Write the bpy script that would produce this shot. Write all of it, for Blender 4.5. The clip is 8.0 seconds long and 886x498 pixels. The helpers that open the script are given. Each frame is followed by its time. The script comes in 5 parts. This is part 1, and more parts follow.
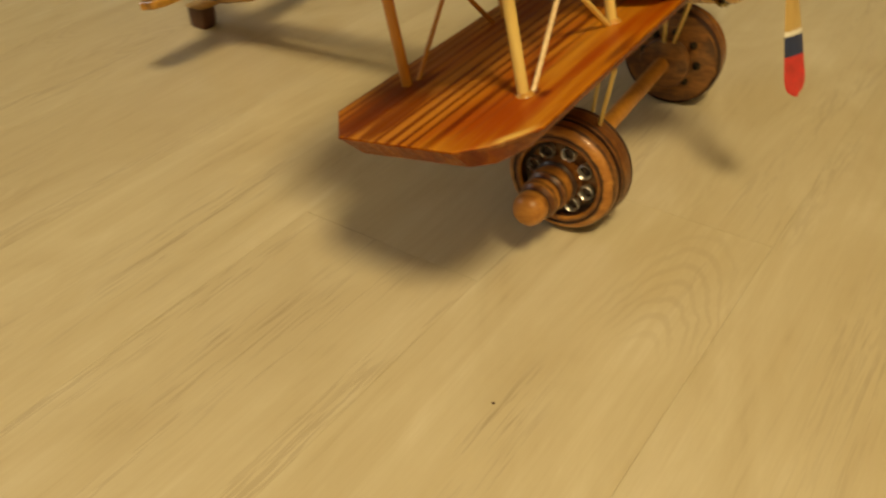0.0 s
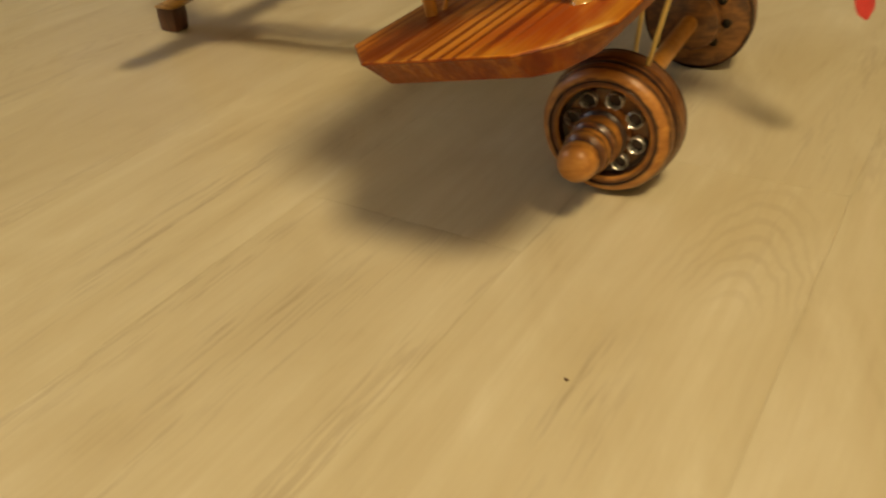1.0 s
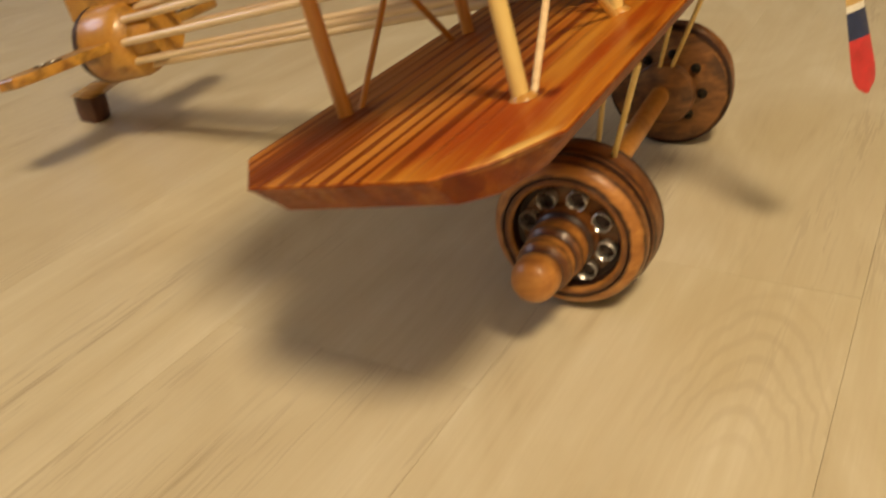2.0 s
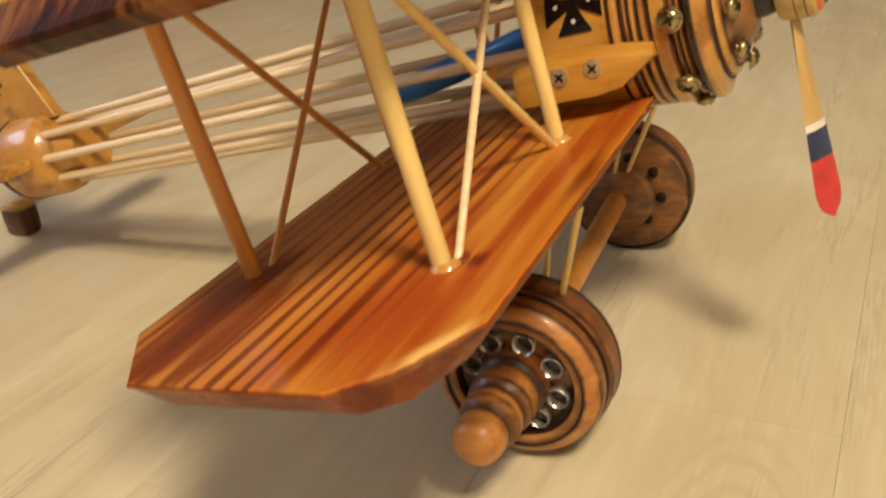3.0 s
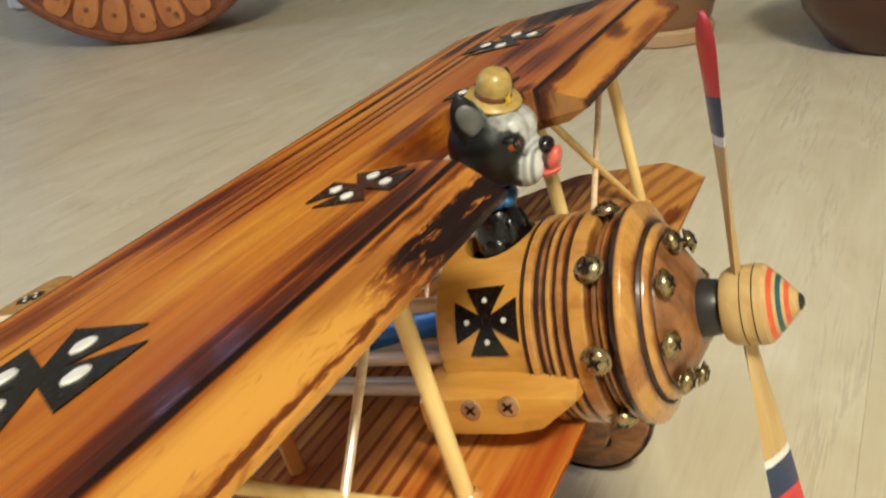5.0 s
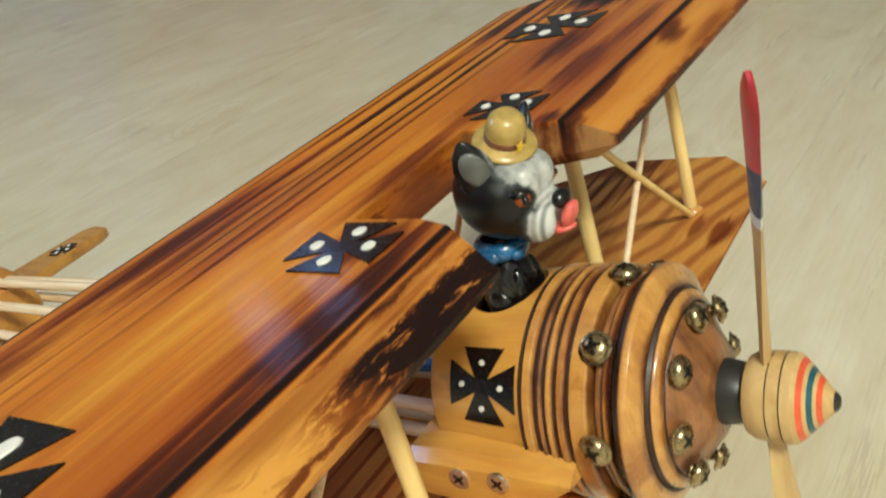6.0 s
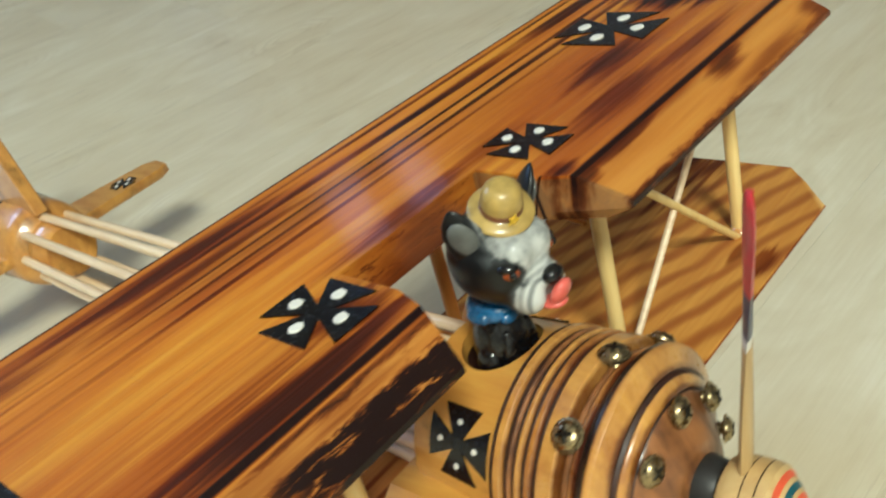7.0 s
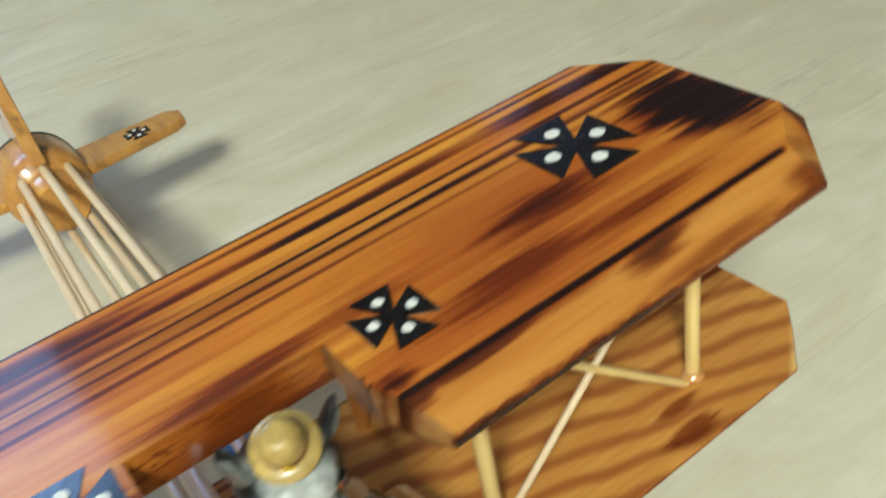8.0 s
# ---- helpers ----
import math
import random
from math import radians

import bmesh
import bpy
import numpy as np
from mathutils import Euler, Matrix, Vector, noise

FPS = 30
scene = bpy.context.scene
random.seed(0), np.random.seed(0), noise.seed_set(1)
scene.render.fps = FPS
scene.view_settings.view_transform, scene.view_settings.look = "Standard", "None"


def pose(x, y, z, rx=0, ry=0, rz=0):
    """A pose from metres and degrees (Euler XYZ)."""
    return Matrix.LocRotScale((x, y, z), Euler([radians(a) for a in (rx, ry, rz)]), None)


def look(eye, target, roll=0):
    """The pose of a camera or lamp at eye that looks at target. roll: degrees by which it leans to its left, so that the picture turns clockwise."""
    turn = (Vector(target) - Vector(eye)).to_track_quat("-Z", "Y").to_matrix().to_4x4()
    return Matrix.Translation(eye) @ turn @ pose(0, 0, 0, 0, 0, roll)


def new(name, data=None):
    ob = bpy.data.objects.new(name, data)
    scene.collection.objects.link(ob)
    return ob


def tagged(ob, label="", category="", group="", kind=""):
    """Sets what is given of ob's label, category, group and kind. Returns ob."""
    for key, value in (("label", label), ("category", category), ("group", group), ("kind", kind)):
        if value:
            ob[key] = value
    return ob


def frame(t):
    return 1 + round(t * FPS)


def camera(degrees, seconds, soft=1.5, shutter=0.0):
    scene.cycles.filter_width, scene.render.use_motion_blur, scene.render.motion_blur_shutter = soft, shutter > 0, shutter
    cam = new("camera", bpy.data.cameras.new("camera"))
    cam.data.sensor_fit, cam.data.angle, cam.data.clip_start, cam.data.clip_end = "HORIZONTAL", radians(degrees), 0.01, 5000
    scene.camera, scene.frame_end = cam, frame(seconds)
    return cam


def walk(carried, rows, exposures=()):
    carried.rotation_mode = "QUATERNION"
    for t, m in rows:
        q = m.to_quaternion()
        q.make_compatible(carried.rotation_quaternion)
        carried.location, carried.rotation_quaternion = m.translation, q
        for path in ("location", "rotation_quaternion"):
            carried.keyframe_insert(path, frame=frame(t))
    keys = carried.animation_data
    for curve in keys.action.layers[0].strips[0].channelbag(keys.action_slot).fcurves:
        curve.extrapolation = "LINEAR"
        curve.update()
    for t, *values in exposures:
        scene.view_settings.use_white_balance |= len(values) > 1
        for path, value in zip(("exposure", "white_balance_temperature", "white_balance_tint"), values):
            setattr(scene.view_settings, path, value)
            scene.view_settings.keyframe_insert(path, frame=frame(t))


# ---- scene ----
cam = camera(52.8, 8.0, soft=2.2, shutter=0.6)
PATH = [
    (0, (0.18, -0.519, 0.333), (-0.699, 0.823, -0.861), -1.3),
    (0.5, (0.156, -0.521, 0.291), (-0.636, 0.917, -0.852), -2.1),
    (1, (0.128, -0.508, 0.248), (-0.726, 0.942, -0.833), -3.3),
    (1.2, (0.12, -0.491, 0.245), (-0.756, 0.943, -0.839), -4.9),
    (2.3, (0.106, -0.4, 0.234), (-0.724, 1.16, -0.703), -5.5),
    (2.5, (0.105, -0.386, 0.241), (-0.721, 1.19, -0.672), -6.2),
    (3, (0.103, -0.369, 0.249), (-0.719, 1.229, -0.628), -6.2),
    (3.5, (0.101, -0.341, 0.272), (-0.737, 1.261, -0.582), -7.1),
    (4, (0.097, -0.319, 0.287), (-0.725, 1.297, -0.557), -6.4),
    (4.5, (0.097, -0.291, 0.309), (-0.707, 1.332, -0.538), -6.2),
    (4.7, (0.1, -0.279, 0.317), (-0.708, 1.345, -0.526), -6.4),
    (5.8, (0.105, -0.214, 0.344), (-0.828, 1.246, -0.656), -6.9),
    (6, (0.105, -0.206, 0.351), (-0.844, 1.219, -0.683), -6.3),
    (6.5, (0.106, -0.188, 0.367), (-0.887, 1.152, -0.737), -5.4),
    (7, (0.114, -0.16, 0.385), (-0.946, 1.022, -0.832), -5.4),
    (7.5, (0.121, -0.105, 0.413), (-0.972, 0.893, -0.932), -3.4),
    (8, (0.115, -0.036, 0.437), (-1.009, 0.775, -1.005), -2.8),
]
walk(cam, [(t, look(eye, target, roll)) for t, eye, target, roll in PATH],
     exposures=[(0, -0.54, 9000, 2), (1.2, -0.48, 8000, 5), (2.4, -0.16, 6900, 15), (3.0, 0.00, 6500, 12), (4.7, 0.25, 5400, 5), (6.0, 0.25, 4950, -1), (8, 0.28, 4600, -5)])

# ---- world and lights ----
world = bpy.data.worlds.new("evening_sky")
world.use_nodes = True
scene.world = world
sky = world.node_tree.nodes.new("ShaderNodeTexSky")
sky.sky_type = "NISHITA"
sky.sun_disc = False
sky.sun_elevation, sky.sun_rotation = radians(12), radians(60)
world.node_tree.links.new(sky.outputs["Color"], world.node_tree.nodes["Background"].inputs["Color"])
world.node_tree.nodes["Background"].inputs["Strength"].default_value = 0.12


def area_lamp(name, m, size_x, size_y, watts, colour, shape="RECTANGLE"):
    data = bpy.data.lights.new(name, "AREA")
    data.shape, data.size, data.size_y = shape, size_x, size_y
    data.energy, data.color = watts, colour
    ob = new(name, data)
    ob.matrix_world = m
    return ob


LAMP = (1.02, -1.15, 2.38)
area_lamp("ceiling_light_source", look((LAMP[0], LAMP[1], LAMP[2] - 0.075), (LAMP[0], LAMP[1], 0)), 0.58, 0.58, 88, (1.0, 0.80, 0.52), "DISK")
for pane_y in (2.42, 2.91):
    area_lamp("daylight_pane", look((-3.57, pane_y, 1.40), (0, pane_y, 1.1)), 0.25, 0.32, 0.55, (0.50, 0.62, 1.0))
area_lamp("daylight_window", look((-3.57, -0.86, 1.86), (0, -0.50, 0.6)), 1.70, 0.74, 26, (0.66, 0.74, 1.0))

# ---- materials ----
def blank(name, rough=0.5, metal=0.0, coat=0.0):
    m = bpy.data.materials.new(name)
    m.use_nodes = True
    b = m.node_tree.nodes["Principled BSDF"]
    b.inputs["Roughness"].default_value = rough
    b.inputs["Metallic"].default_value = metal
    b.inputs["Coat Weight"].default_value = coat
    b.inputs["Coat Roughness"].default_value = 0.12
    return m, m.node_tree, b


def feed(nt, value, socket):
    if isinstance(value, bpy.types.NodeSocket):
        nt.links.new(value, socket)
    else:
        socket.default_value = value


def place(nt, scale=(1, 1, 1), offset=(0, 0, 0), kind="Object"):
    c = nt.nodes.new("ShaderNodeTexCoord")
    p = nt.nodes.new("ShaderNodeMapping")
    nt.links.new(c.outputs[kind], p.inputs["Vector"])
    p.inputs["Scale"].default_value = scale
    feed(nt, offset, p.inputs["Location"])
    return p.outputs["Vector"]


def grain(nt, vec, scale=1.0, detail=4.0, rough=0.55, distort=0.0):
    t = nt.nodes.new("ShaderNodeTexNoise")
    nt.links.new(vec, t.inputs["Vector"])
    t.inputs["Scale"].default_value = scale
    t.inputs["Detail"].default_value = detail
    t.inputs["Roughness"].default_value = rough
    t.inputs["Distortion"].default_value = distort
    return t.outputs["Fac"]


def calc(nt, op, a, b=0.5, c=0.0):
    t = nt.nodes.new("ShaderNodeMath")
    t.operation = op
    feed(nt, a, t.inputs[0])
    feed(nt, b, t.inputs[1])
    feed(nt, c, t.inputs[2])
    return t.outputs[0]


def span(nt, v, lo, hi, a=0.0, b=1.0):
    t = nt.nodes.new("ShaderNodeMapRange")
    t.interpolation_type = "SMOOTHSTEP"
    feed(nt, v, t.inputs["Value"])
    for socket, value in zip(("From Min", "From Max", "To Min", "To Max"), (lo, hi, a, b)):
        t.inputs[socket].default_value = value
    return t.outputs["Result"]


def blend(nt, fac, a, b):
    t = nt.nodes.new("ShaderNodeMix")
    t.data_type = "RGBA"
    feed(nt, fac, t.inputs["Factor"])
    feed(nt, a if isinstance(a, bpy.types.NodeSocket) else (*a, 1), t.inputs["A"])
    feed(nt, b if isinstance(b, bpy.types.NodeSocket) else (*b, 1), t.inputs["B"])
    return t.outputs["Result"]


def ramp(nt, fac, stops):
    t = nt.nodes.new("ShaderNodeValToRGB")
    while len(t.color_ramp.elements) < len(stops):
        t.color_ramp.elements.new(0.5)
    for e, (p, c) in zip(t.color_ramp.elements, stops):
        e.position, e.color = p, (*c, 1)
    nt.links.new(fac, t.inputs["Fac"])
    return t.outputs["Color"]


def axes(nt, vec):
    t = nt.nodes.new("ShaderNodeSeparateXYZ")
    nt.links.new(vec, t.inputs[0])
    return t.outputs[0], t.outputs[1], t.outputs[2]


def bump(nt, b, height, strength=0.2, distance=0.0005):
    t = nt.nodes.new("ShaderNodeBump")
    t.inputs["Strength"].default_value = strength
    t.inputs["Distance"].default_value = distance
    nt.links.new(height, t.inputs["Height"])
    nt.links.new(t.outputs["Normal"], b.inputs["Normal"])


def any_offset(nt):
    t = nt.nodes.new("ShaderNodeObjectInfo")
    s = calc(nt, "MULTIPLY", t.outputs["Random"], 37.0)
    v = nt.nodes.new("ShaderNodeCombineXYZ")
    for i in range(3):
        nt.links.new(s, v.inputs[i])
    return v.outputs[0], t.outputs["Random"]


CHAR = (0.010, 0.0038, 0.0034)


def smudge(nt, x, y, rough_edge, cx, cy, rx, ry, strength):
    """A soft-edged uneven oval: a torch mark burnt into the board, or painted fuselage shade."""
    u = calc(nt, "DIVIDE", calc(nt, "SUBTRACT", x, cx), rx)
    v = calc(nt, "DIVIDE", calc(nt, "SUBTRACT", y, cy), ry)
    d = calc(nt, "SQRT", calc(nt, "ADD", calc(nt, "MULTIPLY", u, u), calc(nt, "MULTIPLY", v, v)))
    d = calc(nt, "ADD", d, calc(nt, "MULTIPLY", calc(nt, "SUBTRACT", rough_edge, 0.5), 2.6))
    return span(nt, d, 0.15, 1.55, strength, 0.0)


def toasted(nt, fac, tone, colour):
    """Darkens the wood while its grain shows through."""
    t = nt.nodes.new("ShaderNodeMix")
    t.data_type, t.blend_type = "RGBA", "MULTIPLY"
    feed(nt, fac, t.inputs["Factor"])
    feed(nt, tone, t.inputs["A"])
    feed(nt, (*colour, 1), t.inputs["B"])
    return t.outputs["Result"]


def scorched_wing(name, seed, pale, mid, red, brown, rear_lo, rear_hi, streaky, spotty, marks, reds, rear_edge, top, bevel=None, spots_at=0.66, gloss=0.75, uneven=4.4, char=(0.30, 0.78), pitch=0.0115, soft=0.0):
    """Torch-burnt varnished pine: grain runs along the span (y)."""
    m, nt, b = blank(name, 0.38, coat=gloss)
    flow = grain(nt, place(nt, (7, 1.2, 7), (seed, 0, 0)), 1.0, 2)
    x, y, z = axes(nt, place(nt))
    bent = calc(nt, "ADD", calc(nt, "ADD", x, calc(nt, "MULTIPLY", flow, 0.012)), calc(nt, "MULTIPLY", grain(nt, place(nt, (55, 0.8, 55), (seed, 6, 0)), 1.0, 1), 0.034 if bevel else 0.012))
    wave = calc(nt, "SINE", calc(nt, "MULTIPLY", bent, 2 * math.pi / pitch))
    fine = grain(nt, place(nt, (420, 9, 420), (seed, 3, 0)), 1.0, 3)
    hair = grain(nt, place(nt, (1500, 30, 1500), (seed, 5, 0)), 1.0, 2)
    wide = grain(nt, place(nt, (62, 4.0, 24), (seed, 7, 1)), 1.0, 4, 0.58, 0.3)
    blot = grain(nt, place(nt, (26, 8, 12), (seed, 1, 4)), 1.0, 3, 0.5, 0.4)
    edge = grain(nt, place(nt, (190, 9, 50), (seed, 2, 8)), 1.0, 4, 0.6, 0.3)
    ground = ramp(nt, calc(nt, "ADD", calc(nt, "MULTIPLY", wide, 0.74), calc(nt, "ADD", calc(nt, "MULTIPLY", fine, 0.18), calc(nt, "MULTIPLY", hair, 0.08))),
                  [(0.27, brown), (0.37, red), (0.47, mid), (0.62, pale)])
    for mark in reds:
        ground = blend(nt, smudge(nt, x, y, edge, *mark), ground, red)
    # dark annual rings burnt in along the rear edge, fading forward
    vary = calc(nt, "MULTIPLY", calc(nt, "SUBTRACT", grain(nt, place(nt, (48, 2.2, 48), (seed, 9, 2)), 1.0, 3), 0.5), uneven)
    rings = span(nt, calc(nt, "ADD", calc(nt, "ADD", wave, vary), calc(nt, "MULTIPLY", calc(nt, "SUBTRACT", edge, 0.5), 1.4)), -0.15 - soft, 1.15 + soft)
    rear = span(nt, calc(nt, "ADD", x, calc(nt, "MULTIPLY", calc(nt, "SUBTRACT", flow, 0.5), 0.05)), rear_lo, rear_hi, 1.0, 0.0)
    patchy = span(nt, grain(nt, place(nt, (14, 6, 14), (seed + 2, 0, 0)), 1.0, 2), 0.34, 0.56, 0.35, 1.0)
    dark = calc(nt, "MULTIPLY", calc(nt, "MULTIPLY", rings, rear), calc(nt, "MULTIPLY", patchy, streaky))
    if bevel is not None:
        line = span(nt, calc(nt, "ABSOLUTE", calc(nt, "SUBTRACT", x, bevel)), 0.0003, 0.0022, 0.95, 0.0)
        line = calc(nt, "MULTIPLY", line, span(nt, calc(nt, "ABSOLUTE", y), 0.194, 0.200, 1.0, 0.0))
        dark = calc(nt, "MAXIMUM", dark, calc(nt, "MULTIPLY", line, span(nt, blot, 0.34, 0.5, 0.4, 1.0)))
        haze = span(nt, calc(nt, "ADD", calc(nt, "ABSOLUTE", calc(nt, "SUBTRACT", x, bevel)), calc(nt, "MULTIPLY", calc(nt, "SUBTRACT", edge, 0.5), 0.010)), 0.0, 0.0080, 0.34, 0.0)
        dark = calc(nt, "MAXIMUM", dark, calc(nt, "MULTIPLY", haze, span(nt, blot, 0.34, 0.58, 0.2, 1.0)))
        ahead = span(nt, x, bevel + 0.001, bevel + 0.003)
        ground = blend(nt, calc(nt, "MULTIPLY", ahead, 0.70), ground, blend(nt, span(nt, wide, 0.36, 0.62), (0.37, 0.150, 0.020), (0.52, 0.265, 0.050)))
        tip = span(nt, calc(nt, "ADD", y, calc(nt, "MULTIPLY", calc(nt, "SUBTRACT", blot, 0.5), 0.03)), -0.215, -0.202, 0.88, 0.0)
        tip = calc(nt, "MULTIPLY", tip, calc(nt, "MAXIMUM", span(nt, z, top - 0.0012, top - 0.0004, 1.0, 0.25), 0.0))
        ground = blend(nt, tip, ground, blend(nt, span(nt, edge, 0.36, 0.60), (0.060, 0.022, 0.012), (0.17, 0.066, 0.022)))
        # torn, blackened fibre along the lower half of the sloping nose, and a scorched strip under its ridge
        torn = grain(nt, place(nt, (330, 60, 330), (seed, 8, 3)), 1.0, 6, 0.75, 0.35)
        reach = span(nt, calc(nt, "ADD", y, calc(nt, "MULTIPLY", calc(nt, "SUBTRACT", blot, 0.5), 0.05)), -0.128, -0.072)
        reach = calc(nt, "MULTIPLY", reach, span(nt, y, -0.030, -0.024, 1.0, 0.0))
        slope = calc(nt, "ADD", x, calc(nt, "MULTIPLY", calc(nt, "SUBTRACT", torn, 0.5), 0.006))
        bark = calc(nt, "MULTIPLY", calc(nt, "MULTIPLY", span(nt, slope, bevel + 0.0062, bevel + 0.0090), span(nt, torn, 0.36, 0.50, 0.25, 1.0)), reach)
        strip = calc(nt, "MULTIPLY", calc(nt, "MULTIPLY", span(nt, slope, bevel + 0.0012, bevel + 0.0058, 1.0, 0.0), ahead), calc(nt, "MULTIPLY", reach, 0.9))
        dark = calc(nt, "MAXIMUM", dark, calc(nt, "MAXIMUM", bark, strip))
        lip = calc(nt, "MULTIPLY", span(nt, slope, bevel + 0.0130, bevel + 0.0165, 0.0, 0.74), span(nt, blot, 0.36, 0.54, 0.55, 1.0))
        dark = calc(nt, "MAXIMUM", dark, calc(nt, "MULTIPLY", lip, span(nt, y, 0.028, 0.036)))
        drawn = span(nt, calc(nt, "ABSOLUTE", calc(nt, "SUBTRACT", slope, bevel + 0.0146)), 0.0002, 0.0014, 0.55, 0.0)
        flecks = span(nt, grain(nt, place(nt, (300, 75, 120), (seed, 6, 6)), 1.0, 4, 0.6, 0.8), 0.52, 0.66, 0.0, 0.26)
        drawn = calc(nt, "MAXIMUM", drawn, calc(nt, "MULTIPLY", flecks, ahead))
        dark = calc(nt, "MAXIMUM", dark, calc(nt, "MULTIPLY", drawn, calc(nt, "MULTIPLY", span(nt, y, -0.026, -0.030), span(nt, blot, 0.36, 0.52, 0.25, 1.0))))
        # long pale scratches down the sawn tip
        scratch = span(nt, grain(nt, place(nt, (330, 26, 26), (seed, 2, 6)), 1.0, 3, 0.6), 0.54, 0.68, 0.0, 0.45)
        raw = calc(nt, "MULTIPLY", span(nt, y, -0.2165, -0.2080, 1.0, 0.0), span(nt, z, top - 0.0010, top - 0.0004, 1.0, 0.0))
        nt.links.new(span(nt, raw, 0.0, 1.0, gloss, 0.02), b.inputs["Coat Weight"])
        ground = blend(nt, calc(nt, "MULTIPLY", scratch, calc(nt, "MULTIPLY", span(nt, y, -0.222, -0.214, 1.0, 0.0), span(nt, z, top - 0.0016, top - 0.0008, 1.0, 0.0))), ground, (0.38, 0.18, 0.085))
        # sawn walls of the notch: dull tan at the far side, blackened at the back
        flare = calc(nt, "MULTIPLY", calc(nt, "MAXIMUM", calc(nt, "SUBTRACT", x, 0.005), 0.0), 0.36)
        sawn = span(nt, calc(nt, "SUBTRACT", y, calc(nt, "ADD", flare, 0.0300)), 0.0004, 0.0010, 1.0, 0.0)
        sawn = calc(nt, "MULTIPLY", sawn, span(nt, y, 0.0280, 0.0290))
        check = span(nt, calc(nt, "ABSOLUTE", calc(nt, "SUBTRACT", calc(nt, "ADD", x, calc(nt, "MULTIPLY", z, 0.2)), 0.0235)), 0.0003, 0.0011, 0.9, 0.0)
        check = calc(nt, "MAXIMUM", check, span(nt, calc(nt, "ABSOLUTE", calc(nt, "SUBTRACT", calc(nt, "SUBTRACT", x, calc(nt, "MULTIPLY", z, 0.3)), -0.0235)), 0.0002, 0.0008, 0.7, 0.0))
        dark = calc(nt, "MAXIMUM", dark, calc(nt, "MULTIPLY", check, sawn))
        sawn = calc(nt, "MULTIPLY", sawn, span(nt, z, top - 0.0012, top - 0.0006, 1.0, 0.0))
        ground = blend(nt, calc(nt, "MULTIPLY", sawn, span(nt, torn, 0.35, 0.65, 1.0, 0.75)), ground, (0.25, 0.128, 0.044))
        back = calc(nt, "MULTIPLY", span(nt, calc(nt, "ABSOLUTE", calc(nt, "ADD", x, 0.0185)), 0.0006, 0.0014, 1.0, 0.0), span(nt, z, top - 0.0012, top - 0.0004, 1.0, 0.0))
        dark = calc(nt, "MAXIMUM", dark, calc(nt, "MULTIPLY", back, span(nt, torn, 0.42, 0.62, 0.0, 0.55)))
    else:
        # browner rear half: wood tone, plus some of the upper wing's shadow painted in
        rear_half = span(nt, calc(nt, "ADD", x, calc(nt, "MULTIPLY", calc(nt, "SUBTRACT", flow, 0.5), 0.03)), -0.044, -0.016, 0.66, 0.0)
        ground = blend(nt, rear_half, ground, blend(nt, span(nt, wide, 0.35, 0.65), (0.45, 0.160, 0.028), (0.56, 0.245, 0.052)))
        # the far half was cut from figured wood: slanting reddish waves on gold
        far_half = span(nt, y, 0.006, 0.030)
        slant = calc(nt, "ADD", calc(nt, "SUBTRACT", x, calc(nt, "MULTIPLY", y, 0.36)), calc(nt, "MULTIPLY", calc(nt, "SUBTRACT", grain(nt, place(nt, (13, 13, 13), (seed, 3, 1)), 1.0, 2), 0.5), 0.024))
        figure = span(nt, calc(nt, "ADD", calc(nt, "SINE", calc(nt, "MULTIPLY", slant, 2 * math.pi / 0.0150)), calc(nt, "MULTIPLY", calc(nt, "SUBTRACT", wide, 0.5), 1.5)), -0.6, 1.2)
        gold = blend(nt, span(nt, calc(nt, "ADD", calc(nt, "MULTIPLY", wide, 0.6), calc(nt, "MULTIPLY", fine, 0.4)), 0.30, 0.68), (0.44, 0.188, 0.028), (0.57, 0.290, 0.050))
        gold = blend(nt, calc(nt, "MULTIPLY", figure, 0.86), gold, (0.26, 0.078, 0.015))
        ground = blend(nt, far_half, ground, gold)
        dark = calc(nt, "MULTIPLY", dark, span(nt, far_half, 0.0, 1.0, 1.0, 0.30))
        corner = calc(nt, "MULTIPLY", span(nt, y, 0.150, 0.205), span(nt, x, -0.060, -0.010, 1.0, 0.0))
        dark = calc(nt, "MAXIMUM", dark, calc(nt, "MULTIPLY", calc(nt, "MULTIPLY", corner, rings), 0.95))
        # rubbed pale along the clipped front corners
        for s in (-1, 1):
            near = span(nt, calc(nt, "SUBTRACT", calc(nt, "ADD", calc(nt, "MULTIPLY", x, 0.814), calc(nt, "MULTIPLY", y, 0.581 * s)), 0.1407), -0.0058, -0.0016)
            ground = blend(nt, calc(nt, "MULTIPLY", calc(nt, "MULTIPLY", near, span(nt, z, -0.0034, -0.0020)), span(nt, blot, 0.42, 0.55)), ground, (0.76, 0.50, 0.16))
    dark = calc(nt, "MAXIMUM", dark, span(nt, blot, spots_at, spots_at + 0.16, 0.0, spotty))
    for mark in marks:
        dark = calc(nt, "MAXIMUM", dark, smudge(nt, x, y, edge, *mark))
    # sawn edges caught by the flame
    dark = calc(nt, "MAXIMUM", dark, calc(nt, "MULTIPLY", span(nt, x, rear_edge, rear_edge + 0.0022, 0.95, 0.0), span(nt, wide, 0.36, 0.5, 0.6, 1.0)))
